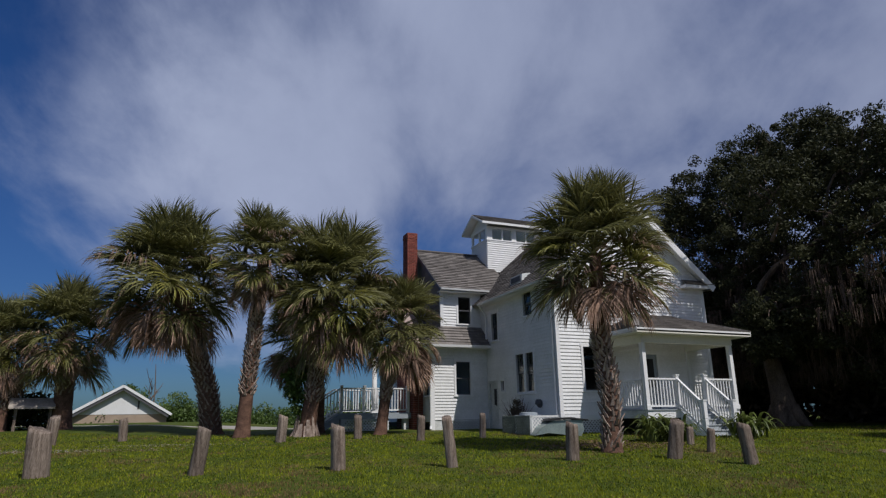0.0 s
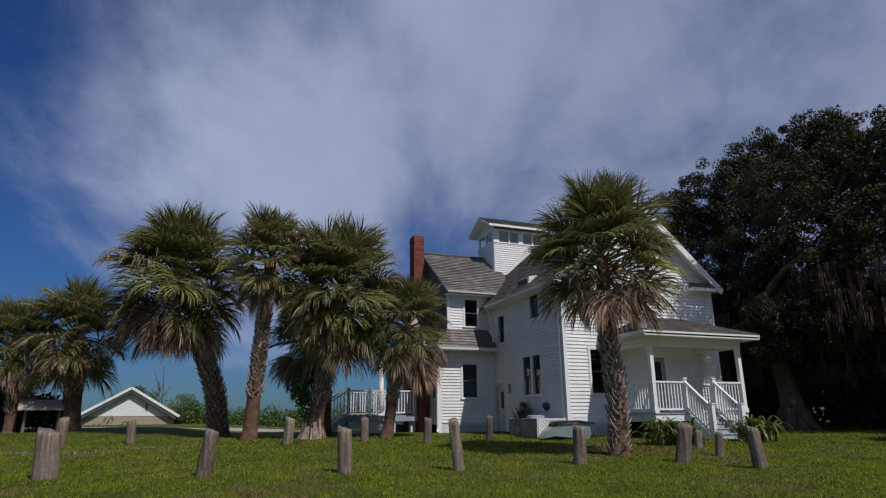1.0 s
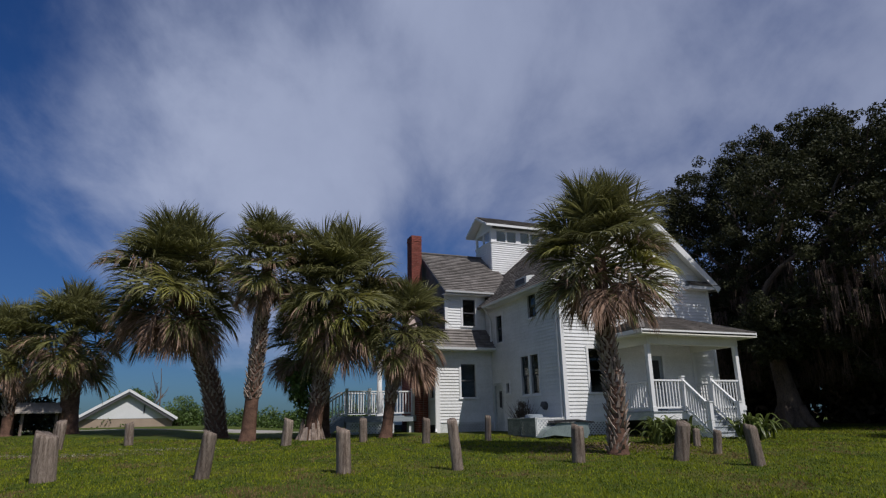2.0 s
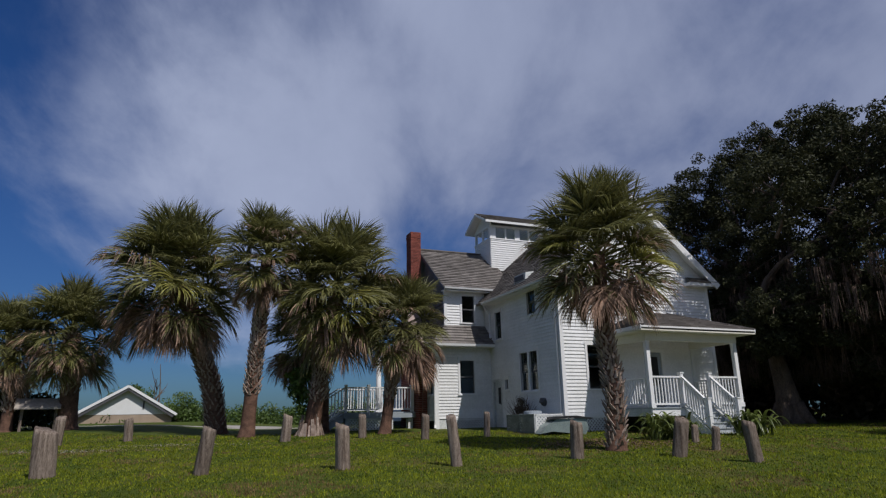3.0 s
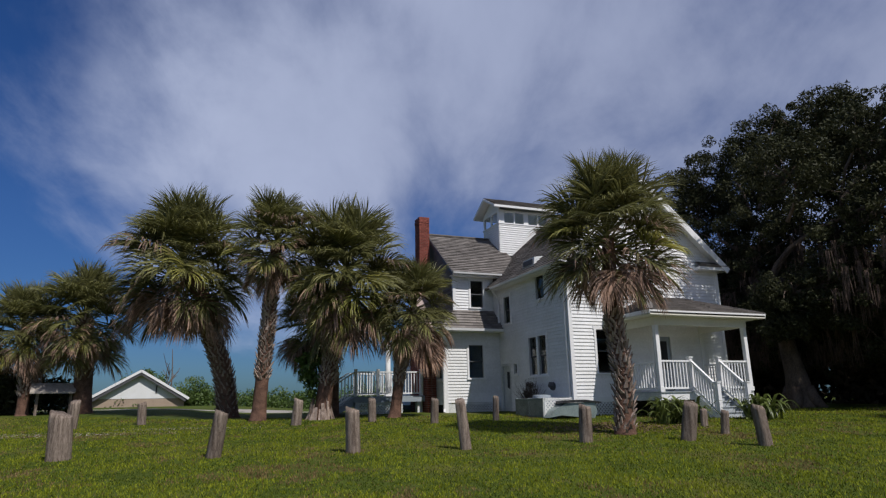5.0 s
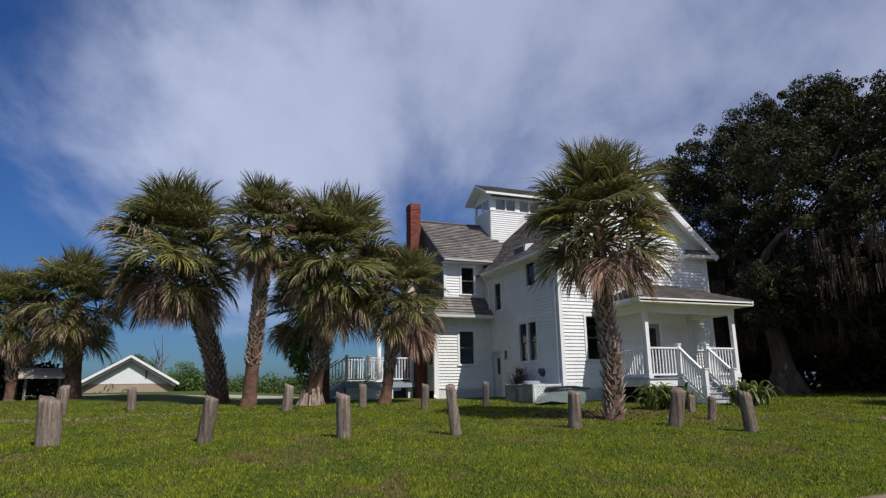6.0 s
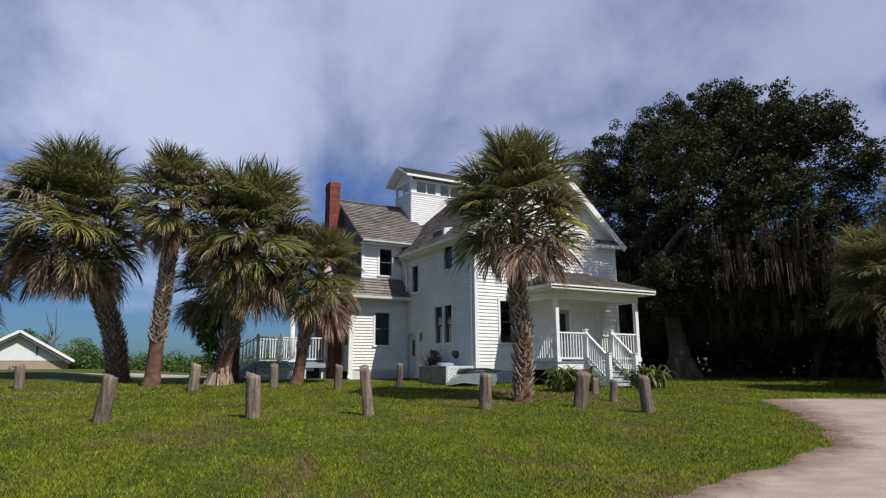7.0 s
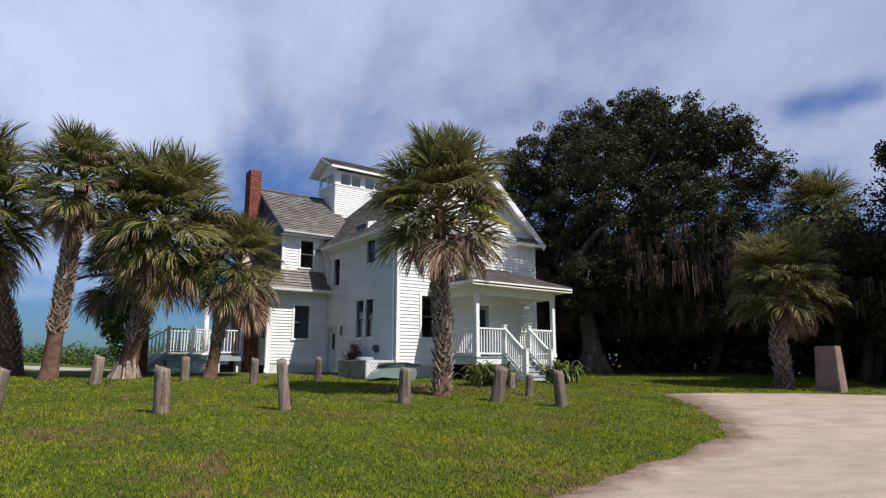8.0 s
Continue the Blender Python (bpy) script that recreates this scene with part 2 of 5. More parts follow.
def lawn_material():
    mat = material("lawn", (0.066, 0.092, 0.011), 0.9, (0.043, 0.058, 0.008), 1.2, 40, 0.6, 0.1)
    nt = mat.node_tree
    N, L = nt.nodes.new, nt.links.new
    b = nt.nodes["Principled BSDF"]
    tc = N("ShaderNodeTexCoord")
    colour = b.inputs["Base Color"].links[0].from_socket
    # dry patches, thin bare spots
    for scale, lo, hi, tint, k in ((0.45, 0.52, 0.72, (0.125, 0.11, 0.03, 1), 0.75), (2.3, 0.60, 0.74, (0.12, 0.085, 0.045, 1), 0.6), (9.0, 0.45, 0.8, (0.09, 0.115, 0.02, 1), 0.6)):
        nz, r, mix = N("ShaderNodeTexNoise"), N("ShaderNodeMapRange"), N("ShaderNodeMix")
        mix.data_type = "RGBA"
        nz.inputs["Scale"].default_value, nz.inputs["Detail"].default_value = scale, 6
        L(tc.outputs["Object"], nz.inputs["Vector"]), L(nz.outputs["Fac"], r.inputs["Value"])
        r.inputs["From Min"].default_value, r.inputs["From Max"].default_value, r.inputs["To Max"].default_value = lo, hi, k
        L(r.outputs[0], mix.inputs["Factor"]), L(colour, mix.inputs["A"])
        mix.inputs["B"].default_value = tint
        colour = mix.outputs["Result"]
    L(colour, b.inputs["Base Color"])
    return mat


M_LAWN = lawn_material()
build_ground()

# ---- posts ----


def log_post(x, y, h, r, lean_x, lean_y, seed, label):
    rnd = random.Random(seed)
    g = Geo()
    seg, rings = 24, 12
    ph = [rnd.uniform(0, 6.28) for _ in range(4)]
    vs, fs = [], []
    for i in range(rings + 1):
        s = i / rings
        for k in range(seg):
            a = 2 * math.pi * k / seg
            rr = r * (1.06 - 0.10 * s + 0.05 * math.sin(3 * a + ph[0]) + 0.03 * math.sin(7 * a + ph[1] + s * 2)) + rnd.uniform(-0.004, 0.004)
            z = -0.25 + s * (h + 0.25)
            if i == rings:
                rr *= 0.93
                z += 0.05 * math.sin(a + ph[2]) * r / 0.15 + rnd.uniform(-0.012, 0.012)
            vs.append((math.cos(a) * rr + lean_x * max(z, 0), math.sin(a) * rr + lean_y * max(z, 0), z))
    for i in range(rings):
        for k in range(seg):
            k2 = (k + 1) % seg
            fs.append((i * seg + k, i * seg + k2, (i + 1) * seg + k2, (i + 1) * seg + k))
    vs.append((lean_x * h, lean_y * h, h - 0.01))
    fs += [(rings * seg + k, rings * seg + (k + 1) % seg, len(vs) - 1) for k in range(seg)]
    g.add(vs, fs)
    # drying cracks: thin wedges sunk down the side
    ob = new("log_post", fix(g.mesh("log_post", M_POST, True)))
    ob.matrix_basis = pose(x, y, height(x, y) - 0.02)
    return tagged(ob, label, "post", "row of log posts on the lawn")


POSTS = [
    (-7.84, 12.87, 0.92, 0.220, -0.05, 0.0),
    (-12.26, 20.63, 0.89, 0.159, 0.07, 0.0),
    (-10.65, 21.97, 0.75, 0.140, -0.04, 0.0),
    (-4.73, 12.82, 0.90, 0.139, 0.13, 0.0),
    (-5.01, 20.62, 0.83, 0.159, 0.08, 0.0),
    (-2.02, 13.26, 0.88, 0.148, -0.04, 0.0),
    (0.29, 13.43, 1.01, 0.113, -0.11, 0.0),
    (-2.67, 21.55, 0.76, 0.134, -0.02, 0.0),
    (-0.56, 20.44, 0.77, 0.126, 0.03, 0.0),
    (1.43, 20.97, 0.78, 0.102, 0.03, 0.0),
    (2.94, 14.31, 0.80, 0.142, 0.04, 0.0),
    (5.19, 14.32, 0.82, 0.162, 0.17, 0.0),
    (6.86, 17.64, 0.47, 0.092, 0.05, 0.0),
    (6.56, 15.63, 0.56, 0.097, 0.10, 0.0),
    (6.29, 13.11, 0.79, 0.129, -0.10, 0.0),
]
for i, (x, y, h, r, lx, ly) in enumerate(POSTS):
    how = "leaning" if abs(lx) > 0.09 else "short" if h < 0.6 else "stout" if r > 0.2 else "upright"
    log_post(x, y, h, r, lx, ly, 100 + i, f"{how} weathered grey log post set in the grass")

# ---- palms ----


def frond_mesh(seed, el, bend, mats, open_=1.0, droop=1.0, n=84, blade=0.50, stalk=0.42, split=4):
    """A costapalmate leaf of reach 1 leaving at el degrees and arching down by bend: the stalk runs on as a curved rib,
    narrow blades leave it on both sides, fold up in a V and hang at their tips. Blade pieces from split on take the second material."""
    rnd = random.Random(seed)
    rib, p, k = [], Vector((0, 0, 0)), 14
    ln = stalk + 0.24
    for i in range(k + 1):
        e = radians(el - bend * (i / k) ** 1.4)
        d = Vector((math.cos(e), 0, math.sin(e)))
        rib.append((p.copy(), d))
        p = p + d * ln / k
    g = Geo()
    g.tube([q for q, _ in rib[::2]], [0.013 * (1 - 0.085 * i) for i in range(len(rib[::2]))], 4, False)
    tint = [0] * len(g.f)
    down = Vector((0, 0, -1))
    i0 = round(k * stalk / ln)
    for j in range(n):
        c = (j // 2 + rnd.uniform(0, 0.8)) / (n / 2)
        sgn = 1 if j % 2 else -1
        x = i0 + c * (k - i0)
        q, d = rib[min(int(x), k)]
        side = Vector((0, 1, 0))
        nrm = side.cross(d) * -1
        if nrm.z < 0 and abs(el) < 60:
            nrm = -nrm
        a = radians((12 + 98 * (1 - c) ** 0.85) * open_ + rnd.uniform(-6, 6))
        v = (d * math.cos(a) + side * sgn * math.sin(a) + nrm * 0.42 * abs(math.sin(a))).normalized()
        length = blade * (0.72 + 0.34 * math.sin(math.pi * (0.15 + 0.75 * c))) * rnd.uniform(0.85, 1.1)
        w = 0.0064 * rnd.uniform(0.8, 1.2)
        flat = v.cross(nrm).normalized()
        tw = rnd.uniform(-1.1, 1.1)
        flat = flat * math.cos(tw) + nrm * math.sin(tw)
        at, rows, dr = q.copy(), [], droop * rnd.uniform(0.65, 1.4)
        for m_, wk in enumerate((0.55, 1.0, 0.95, 0.7, 0.08)):
            rows += [at - flat * w * wk, at + flat * w * wk]
            at = at + v * length / 4
            v = (v + down * dr * (0.05, 0.16, 0.42, 0.75, 0.9)[m_]).normalized()
        g.add(rows, [(0, 1, 3, 2), (2, 3, 5, 4), (4, 5, 7, 6), (6, 7, 9, 8)])
        cut = split + rnd.choice((-1, 0, 0, 1)) if split < 4 else 9
        tint += [1 if m_ >= cut else 0 for m_ in range(4)]
    me = g.mesh("frond", mats[0])
    if len(mats) > 1:
        me.materials.append(mats[1])
        me.polygons.foreach_set("material_index", tint)
    return me


# leaves by the angle at which they leave the heart, two of each
ANGLES = ((82, 12), (66, 22), (48, 32), (28, 42), (8, 48), (-14, 42), (-36, 32), (-56, 24), (-72, 14))


def frond_set(mats, seed, open_, droop, split=4):
    return [[frond_mesh(seed + 10 * i + k, el, bend * (1 if k else 0.75), mats, open_ * (0.72 if el > 60 else 1.0), droop * (0.4 if el > 60 else 1.0), split=split) for k in range(2)] for i, (el, bend) in enumerate(ANGLES)]


FRONDS = {
    "green": frond_set([M_PALM_GREEN], 100, 1.0, 1.5),
    "yellow": frond_set([M_PALM_YELLOW], 300, 0.9, 1.6),
    "tipped": frond_set([M_PALM_GREEN, M_PALM_DEAD], 500, 0.85, 2.0, 3),
    "dead": frond_set([M_PALM_DEAD], 700, 0.6, 3.2),
}


def curve_at(path, s):
    """A point on a smooth line through a few points, s from 0 to 1."""
    n = len(path) - 1
    i = min(int(s * n), n - 1)
    t = s * n - i
    p = [Vector(path[max(0, min(n, i + k))]) for k in (-1, 0, 1, 2)]
    return 0.5 * (2 * p[1] + (p[2] - p[0]) * t + (2 * p[0] - 5 * p[1] + 4 * p[2] - p[3]) * t * t + (3 * p[1] - p[0] - 3 * p[2] + p[3]) * t ** 3)


def cabbage_palm(base, path, heart, diam, seed, label, r0=0.22, r1=0.16, boots=(0.25, 1.0), fronds=80, dead=0.32, yellow=0.22, fall=128, roots=False, skirt=0.95):
    """path: trunk points from the base up; heart: the middle of the crown; diam: its width."""
    rnd = random.Random(seed)
    bx, by = base
    bz = height(bx, by)
    palm = thing("cabbage_palm", pose(bx, by, bz), label, "palm tree", "cabbage palms round the house")
    o = Vector((bx, by, bz))
    pts = [Vector((bx, by, bz - 0.15)) - o] + [Vector(p) - o for p in path] + [Vector(heart) - o]
    g = Geo()
    line = [curve_at(pts, s / 22) for s in range(23)]
    rad = [r1 + (r0 - r1) * (1 - s / 22) + (0.16 * math.exp(-s * 1.1) if s < 5 else 0) for s in range(23)]
    g.tube(line, rad, 14, True, 0.06, rnd)
    part("trunk", g, M_TRUNK, palm, smooth=True)
    # crossed stubs of old leaf stalks
    g = Geo()
    length = sum((line[i + 1] - line[i]).length for i in range(22))
    turn, k = 0.0, 0
    s = boots[0]
    while s < min(boots[1], 0.97):
        p, d = curve_at(pts, s), (curve_at(pts, min(1, s + 0.02)) - curve_at(pts, s)).normalized()
        r = r1 + (r0 - r1) * (1 - s)
        turn += 2.39996
        out = Vector((math.cos(turn), math.sin(turn), 0))
        out = (out - d * out.dot(d)).normalized()
        side = d.cross(out)
        ln, w = rnd.uniform(0.13, 0.25), rnd.uniform(0.026, 0.042)
        flare = rnd.uniform(0.04, 0.13)
        twist = rnd.choice((-1, 1)) * rnd.uniform(0.03, 0.10)
        a = p + out * (r * 0.86)
        b = p + out * (r + flare) + d * ln + side * twist
        g.add([a - side * w * 1.5, a + side * w * 1.5, a + side * w * 1.2 + out * 0.05, a - side * w * 1.2 + out * 0.05,
               b - side * w * 0.35 - out * 0.012, b + side * w * 0.35 - out * 0.012, b + side * w * 0.3 + out * 0.012, b - side * w * 0.3 + out * 0.012],
              [(0, 1, 5, 4), (1, 2, 6, 5), (2, 3, 7, 6), (3, 0, 4, 7), (4, 5, 6, 7)])
        s += 0.0125 / length
        k += 1
    part("stubble", g, M_BOOT, palm, "pale crossed stubs of old leaf stalks", kind="stuff")
    if roots:
        g = Geo()
        for i in range(22):
            a = 2 * math.pi * i / 22 + rnd.uniform(-0.12, 0.12)
            q, sd = Vector((math.cos(a), math.sin(a), 0)), Vector((-math.sin(a), math.cos(a), 0))
            zt, w, ro = rnd.uniform(0.35, 0.8), rnd.uniform(0.05, 0.085), rnd.uniform(0.14, 0.30)
            top, low = q * (r0 + 0.05) + Vector((0, 0, zt)), q * (r0 + ro) + Vector((0, 0, -0.04))
            mid = q * (r0 + 0.35 * ro + 0.05) + Vector((0, 0, zt * 0.45))
            g.add([top - sd * w * 0.7, top + sd * w * 0.7, mid - sd * w, mid + sd * w, low - sd * w * 1.1, low + sd * w * 1.1,
                   top - q * 0.08, mid - q * 0.12, low - q * 0.15],
                  [(0, 1, 3, 2), (2, 3, 5, 4), (0, 2, 7, 6), (2, 4, 8, 7), (1, 6, 7, 3), (3, 7, 8, 5)])
        part("root_flare", g, M_BOOT, palm, "flared pale stubs at the foot")
    # crown: young leaves stand up, old ones hang as a ragged skirt
    h, reach = Vector(heart) - o, diam / 2
    for i in range(fronds):
        t = (i + 0.5) / fronds
        el = 88 - fall * t + rnd.uniform(-12, 12)
        if t > 1 - dead:
            kind = rnd.choices(("dead", "tipped", "yellow", "green"), (0.62, 0.26, 0.04, 0.08))[0]
        elif t > 1 - dead - yellow:
            kind = rnd.choices(("tipped", "yellow", "green"), (0.34, 0.16, 0.50))[0]
        else:
            kind = "green"
        if kind == "dead":
            el = min(el, rnd.uniform(-22, -70))
        k = min(range(len(ANGLES)), key=lambda j: abs(ANGLES[j][0] - el))
        size = reach * rnd.uniform(0.86, 1.10) * (skirt * rnd.uniform(0.7, 1.05) if kind == "dead" else 0.5 + 0.5 * skirt if kind == "tipped" else 1.0) * (0.92 if el > 70 else 1.0)
        up = h + Vector((0, 0, (0.14 - 0.42 * t) * reach))
        m = Matrix.Translation(up) @ Euler((0, 0, radians(i * 137.508 + rnd.uniform(-14, 14)))).to_matrix().to_4x4() @ Euler((radians(rnd.uniform(-24, 24)), 0, 0)).to_matrix().to_4x4() @ Matrix.Scale(size, 4)
        part("frond", FRONDS[kind][k][rnd.randrange(2)], None, palm, m=m)
    return palm

# ---- house ----
H0 = Matrix.Translation((4.239, 22.097, 0)) @ Euler((0, 0, radians(21.75))).to_matrix().to_4x4()
M_GLASS = bpy.data.materials.new("window_glass")
M_GLASS.use_nodes = True
_b = M_GLASS.node_tree.nodes["Principled BSDF"]
_b.inputs["Base Color"].default_value = (0.45, 0.5, 0.5, 1)
_b.inputs["Transmission Weight"].default_value, _b.inputs["Roughness"].default_value, _b.inputs["IOR"].default_value = 1.0, 0.03, 1.33
M_CLEAR = M_GLASS.copy()
M_CLEAR.name = "clear_glass"
M_CLEAR.node_tree.nodes["Principled BSDF"].inputs["Base Color"].default_value = (0.92, 0.95, 0.95, 1)
M_SASH = material("grey_sash", (0.10, 0.10, 0.105), 0.5, (0.06, 0.06, 0.065), 4, 40, 0.05)
# dark tone that puts the dimness of unlit rooms and voids into the colour
M_INSIDE = material("shade_dark_inside", (0.12, 0.11, 0.10), 0.9, (0.08, 0.07, 0.06), 2, 20, 0.05)
M_LATTICE = material("white_lattice", (0.80, 0.80, 0.78), 0.6, (0.55, 0.56, 0.52), 3, 30, 0.05)
M_CEIL = material("cream_paint", (0.74, 0.72, 0.62), 0.6, (0.66, 0.64, 0.54), 1.5, 15, 0.03)
M_BOARD = material("white_board_paint", (0.80, 0.80, 0.79), 0.55, (0.62, 0.62, 0.59), 1.1, 14, 0.05, amount=0.35, vary=0.035)
M_DARK = material("black_metal", (0.03, 0.03, 0.032), 0.5, (0.02, 0.02, 0.02), 5, 40, 0.1)
M_STEP = material("grey_step_paint", (0.42, 0.45, 0.47), 0.55, (0.28, 0.30, 0.31), 3, 30, 0.1)
M_STAINED = material("old_white_paint", (0.70, 0.71, 0.69), 0.65, (0.42, 0.44, 0.42), 1.8, 25, 0.1)

house = thing("house", H0, "two-storey white clapboard house with grey shingle roofs and a rooftop lookout", "house")


def face_front(v):
    return lambda a, out, z: (a, v - out, z)


def face_left(u):
    return lambda a, out, z: (u - out, a, z)


def face_right(u):
    return lambda a, out, z: (u + out, a, z)


def clapboard_wall(name, at, a0, a1, z0, z1, holes=(), top=None, parent=house, label="", thick=0.14, step=0.125, single=True):
    """Lapped boards over a solid core, left out round the holes (a0, a1, z0, z1). top(z): the stretch left under a gable."""
    g = Geo()
    # core
    us = sorted({a0, a1, *[h[0] for h in holes], *[h[1] for h in holes]})
    zs = sorted({z0, z1, *[h[2] for h in holes], *[h[3] for h in holes]})
    for i in range(len(us) - 1):
        for k in range(len(zs) - 1):
            cu, cz = (us[i] + us[i + 1]) / 2, (zs[k] + zs[k + 1]) / 2
            if any(h[0] < cu < h[1] and h[2] < cz < h[3] for h in holes):
                continue
            c = [at(a, o, z) for o in (0, -thick) for a, z in ((us[i], zs[k]), (us[i + 1], zs[k]), (us[i + 1], zs[k + 1]), (us[i], zs[k + 1]))]
            g.add(c, [(0, 1, 2, 3), (7, 6, 5, 4), (0, 4, 5, 1), (1, 5, 6, 2), (2, 6, 7, 3), (3, 7, 4, 0)])
    if top:
        zt = z1
        while top(zt)[1] - top(zt)[0] > 0.05:
            zt += 0.02
        l, r = top(z1)
        m = (top(zt)[0] + top(zt)[1]) / 2
        c = [at(a, o, z) for o in (0, -thick) for a, z in ((l, z1), (r, z1), (m, zt))]
        g.add(c, [(0, 1, 2), (5, 4, 3), (0, 3, 4, 1), (1, 4, 5, 2), (2, 5, 3, 0)])
    wall = part(name, g, M_WHITE, parent, label)
    # boards
    rnd = random.Random(name)
    z, rest = z0, Geo()
    end = zt if top else z1
    while z < end - 0.02:
        zb = min(z + step, end)
        l, r = (a0, a1) if z < z1 or not top else top(z)
        spans = [(l, r)]
        for h in holes:
            if h[2] < (z + zb) / 2 < h[3]:
                spans = [q for s in spans for q in ((s[0], min(s[1], h[0])), (max(s[0], h[1]), s[1])) if q[1] - q[0] > 0.01]
        for s0, s1 in spans:
            cuts = [s0]
            while s1 - cuts[-1] > 4.2:
                cuts.append(cuts[-1] + rnd.uniform(2.4, 3.9))
            cuts.append(s1)
            for c0, c1 in zip(cuts, cuts[1:]):
                j = rnd.uniform(-0.0015, 0.0015)
                p = [at(c0, 0.034 + j, z), at(c1, 0.034 + j, z), at(c1, 0.004, zb + 0.012), at(c0, 0.004, zb + 0.012), at(c0, 0.0, z), at(c1, 0.0, z)]
                b = Geo().add(p, [(0, 1, 2, 3), (0, 4, 5, 1), (0, 3, 4), (1, 5, 2)])
                if single and parent is house:
                    part("clapboard", b.mesh("clapboard", M_BOARD), None, wall)
                else:
                    rest.add(b.v, b.f)
        z = zb
    if rest.f:
        part("siding", rest.mesh("siding", M_BOARD), None, wall, kind="stuff") if parent is house else part("siding", rest.mesh("siding", M_BOARD), None, parent, kind="stuff")
    return wall


def trim_box(g, at, a0, a1, z0, z1, o0, o1):
    c = [at(a, o, z) for o in (o1, o0) for a, z in ((a0, z0), (a1, z0), (a1, z1), (a0, z1))]
    g.add(c, [(0, 1, 2, 3), (7, 6, 5, 4), (0, 4, 5, 1), (1, 5, 6, 2), (2, 6, 7, 3), (3, 7, 4, 0)])


def window(at, a0, a1, z0, z1, parent=house, casing=0.09, sash=True, trim=None):
    """A sash window in its opening: casing and sill outside, two sashes, glass."""
    g = Geo()
    for b in ((a0 - casing, a0, z0, z1), (a1, a1 + casing, z0, z1), (a0 - casing - 0.02, a1 + casing + 0.02, z1, z1 + 0.12)):
        trim_box(g, at, *b, -0.10, 0.05)
    w = part("window", g, trim or M_TRIM, parent)
    g = Geo()
    trim_box(g, at, a0 - casing - 0.03, a1 + casing + 0.03, z0 - 0.05, z0, -0.10, 0.075)
    part("window_sill", g, trim or M_TRIM, w)
    mid = (z0 + z1) / 2
    for i, (lo, hi, off) in enumerate(((z0, mid + 0.02, -0.075), (mid - 0.02, z1, -0.045)) if sash else ((z0, z1, -0.06),)):
        g, f = Geo(), 0.035
        for b in ((a0, a0 + f, lo, hi), (a1 - f, a1, lo, hi), (a0 + f, a1 - f, lo, lo + 0.045), (a0 + f, a1 - f, hi - 0.04, hi)):
            trim_box(g, at, *b, off - 0.012, off + 0.012)
        s = part("sash", g, M_SASH, w)
        g = Geo()
        trim_box(g, at, a0 + f, a1 - f, lo + 0.045, hi - 0.04, off - 0.003, off + 0.003)
        pane = part("pane", g, M_GLASS, w)
        pane.visible_shadow = False
    return w


def shingle_roof(name, e0, e1, r1, r0, parent=house, thick=0.07, step=0.19, label="", mat=None):
    """A roof slope from the eave e0-e1 up to r0-r1: a slab under courses of single shingles."""
    e0, e1, r0, r1 = map(Vector, (e0, e1, r0, r1))
    rnd = random.Random(name + str(round(e0.x, 2)))
    nrm = (e1 - e0).cross(r0 - e0).normalized()
    if nrm.z < 0:
        nrm = -nrm
    g = Geo()
    loop = [e0, e1, r1, r0] if (r1 - r0).length > 1e-3 else [e0, e1, r1]
    g.prism([p - nrm * thick for p in loop], nrm * thick)
    length = ((r0 + r1) / 2 - (e0 + e1) / 2).length
    n = max(2, round(length / step))
    for k in range(n):
        s0, s1 = k / n, min(1.0, (k + 1.06) / n)
        a0, a1, b0, b1 = e0.lerp(r0, s0), e1.lerp(r1, s0), e0.lerp(r0, s1), e1.lerp(r1, s1)
        wide = (a1 - a0).length
        x = -rnd.uniform(0, 0.3)
        while x < wide:
            nx = x + rnd.uniform(0.24, 0.36)
            t0, t1 = max(0, x / wide), min(1, nx / wide)
            x = nx + 0.006
            if t1 - t0 < 1e-3:
                continue
            h = rnd.uniform(0.036, 0.052)
            p, q, u, w = a0.lerp(a1, t0), a0.lerp(a1, t1), b0.lerp(b1, t1), b0.lerp(b1, t0)
            g.add([p + nrm * h, q + nrm * h, u + nrm * 0.006, w + nrm * 0.006, p, q], [(0, 1, 2, 3), (4, 5, 1, 0)])
    return part(name, g.mesh(name, mat or M_SHINGLE), None, parent, label)


def trim_bar(name, a, b, w, h, parent=house, mat=None, label=""):
    return part(name, Geo().bar(a, b, w, h), mat or M_TRIM, parent, label)


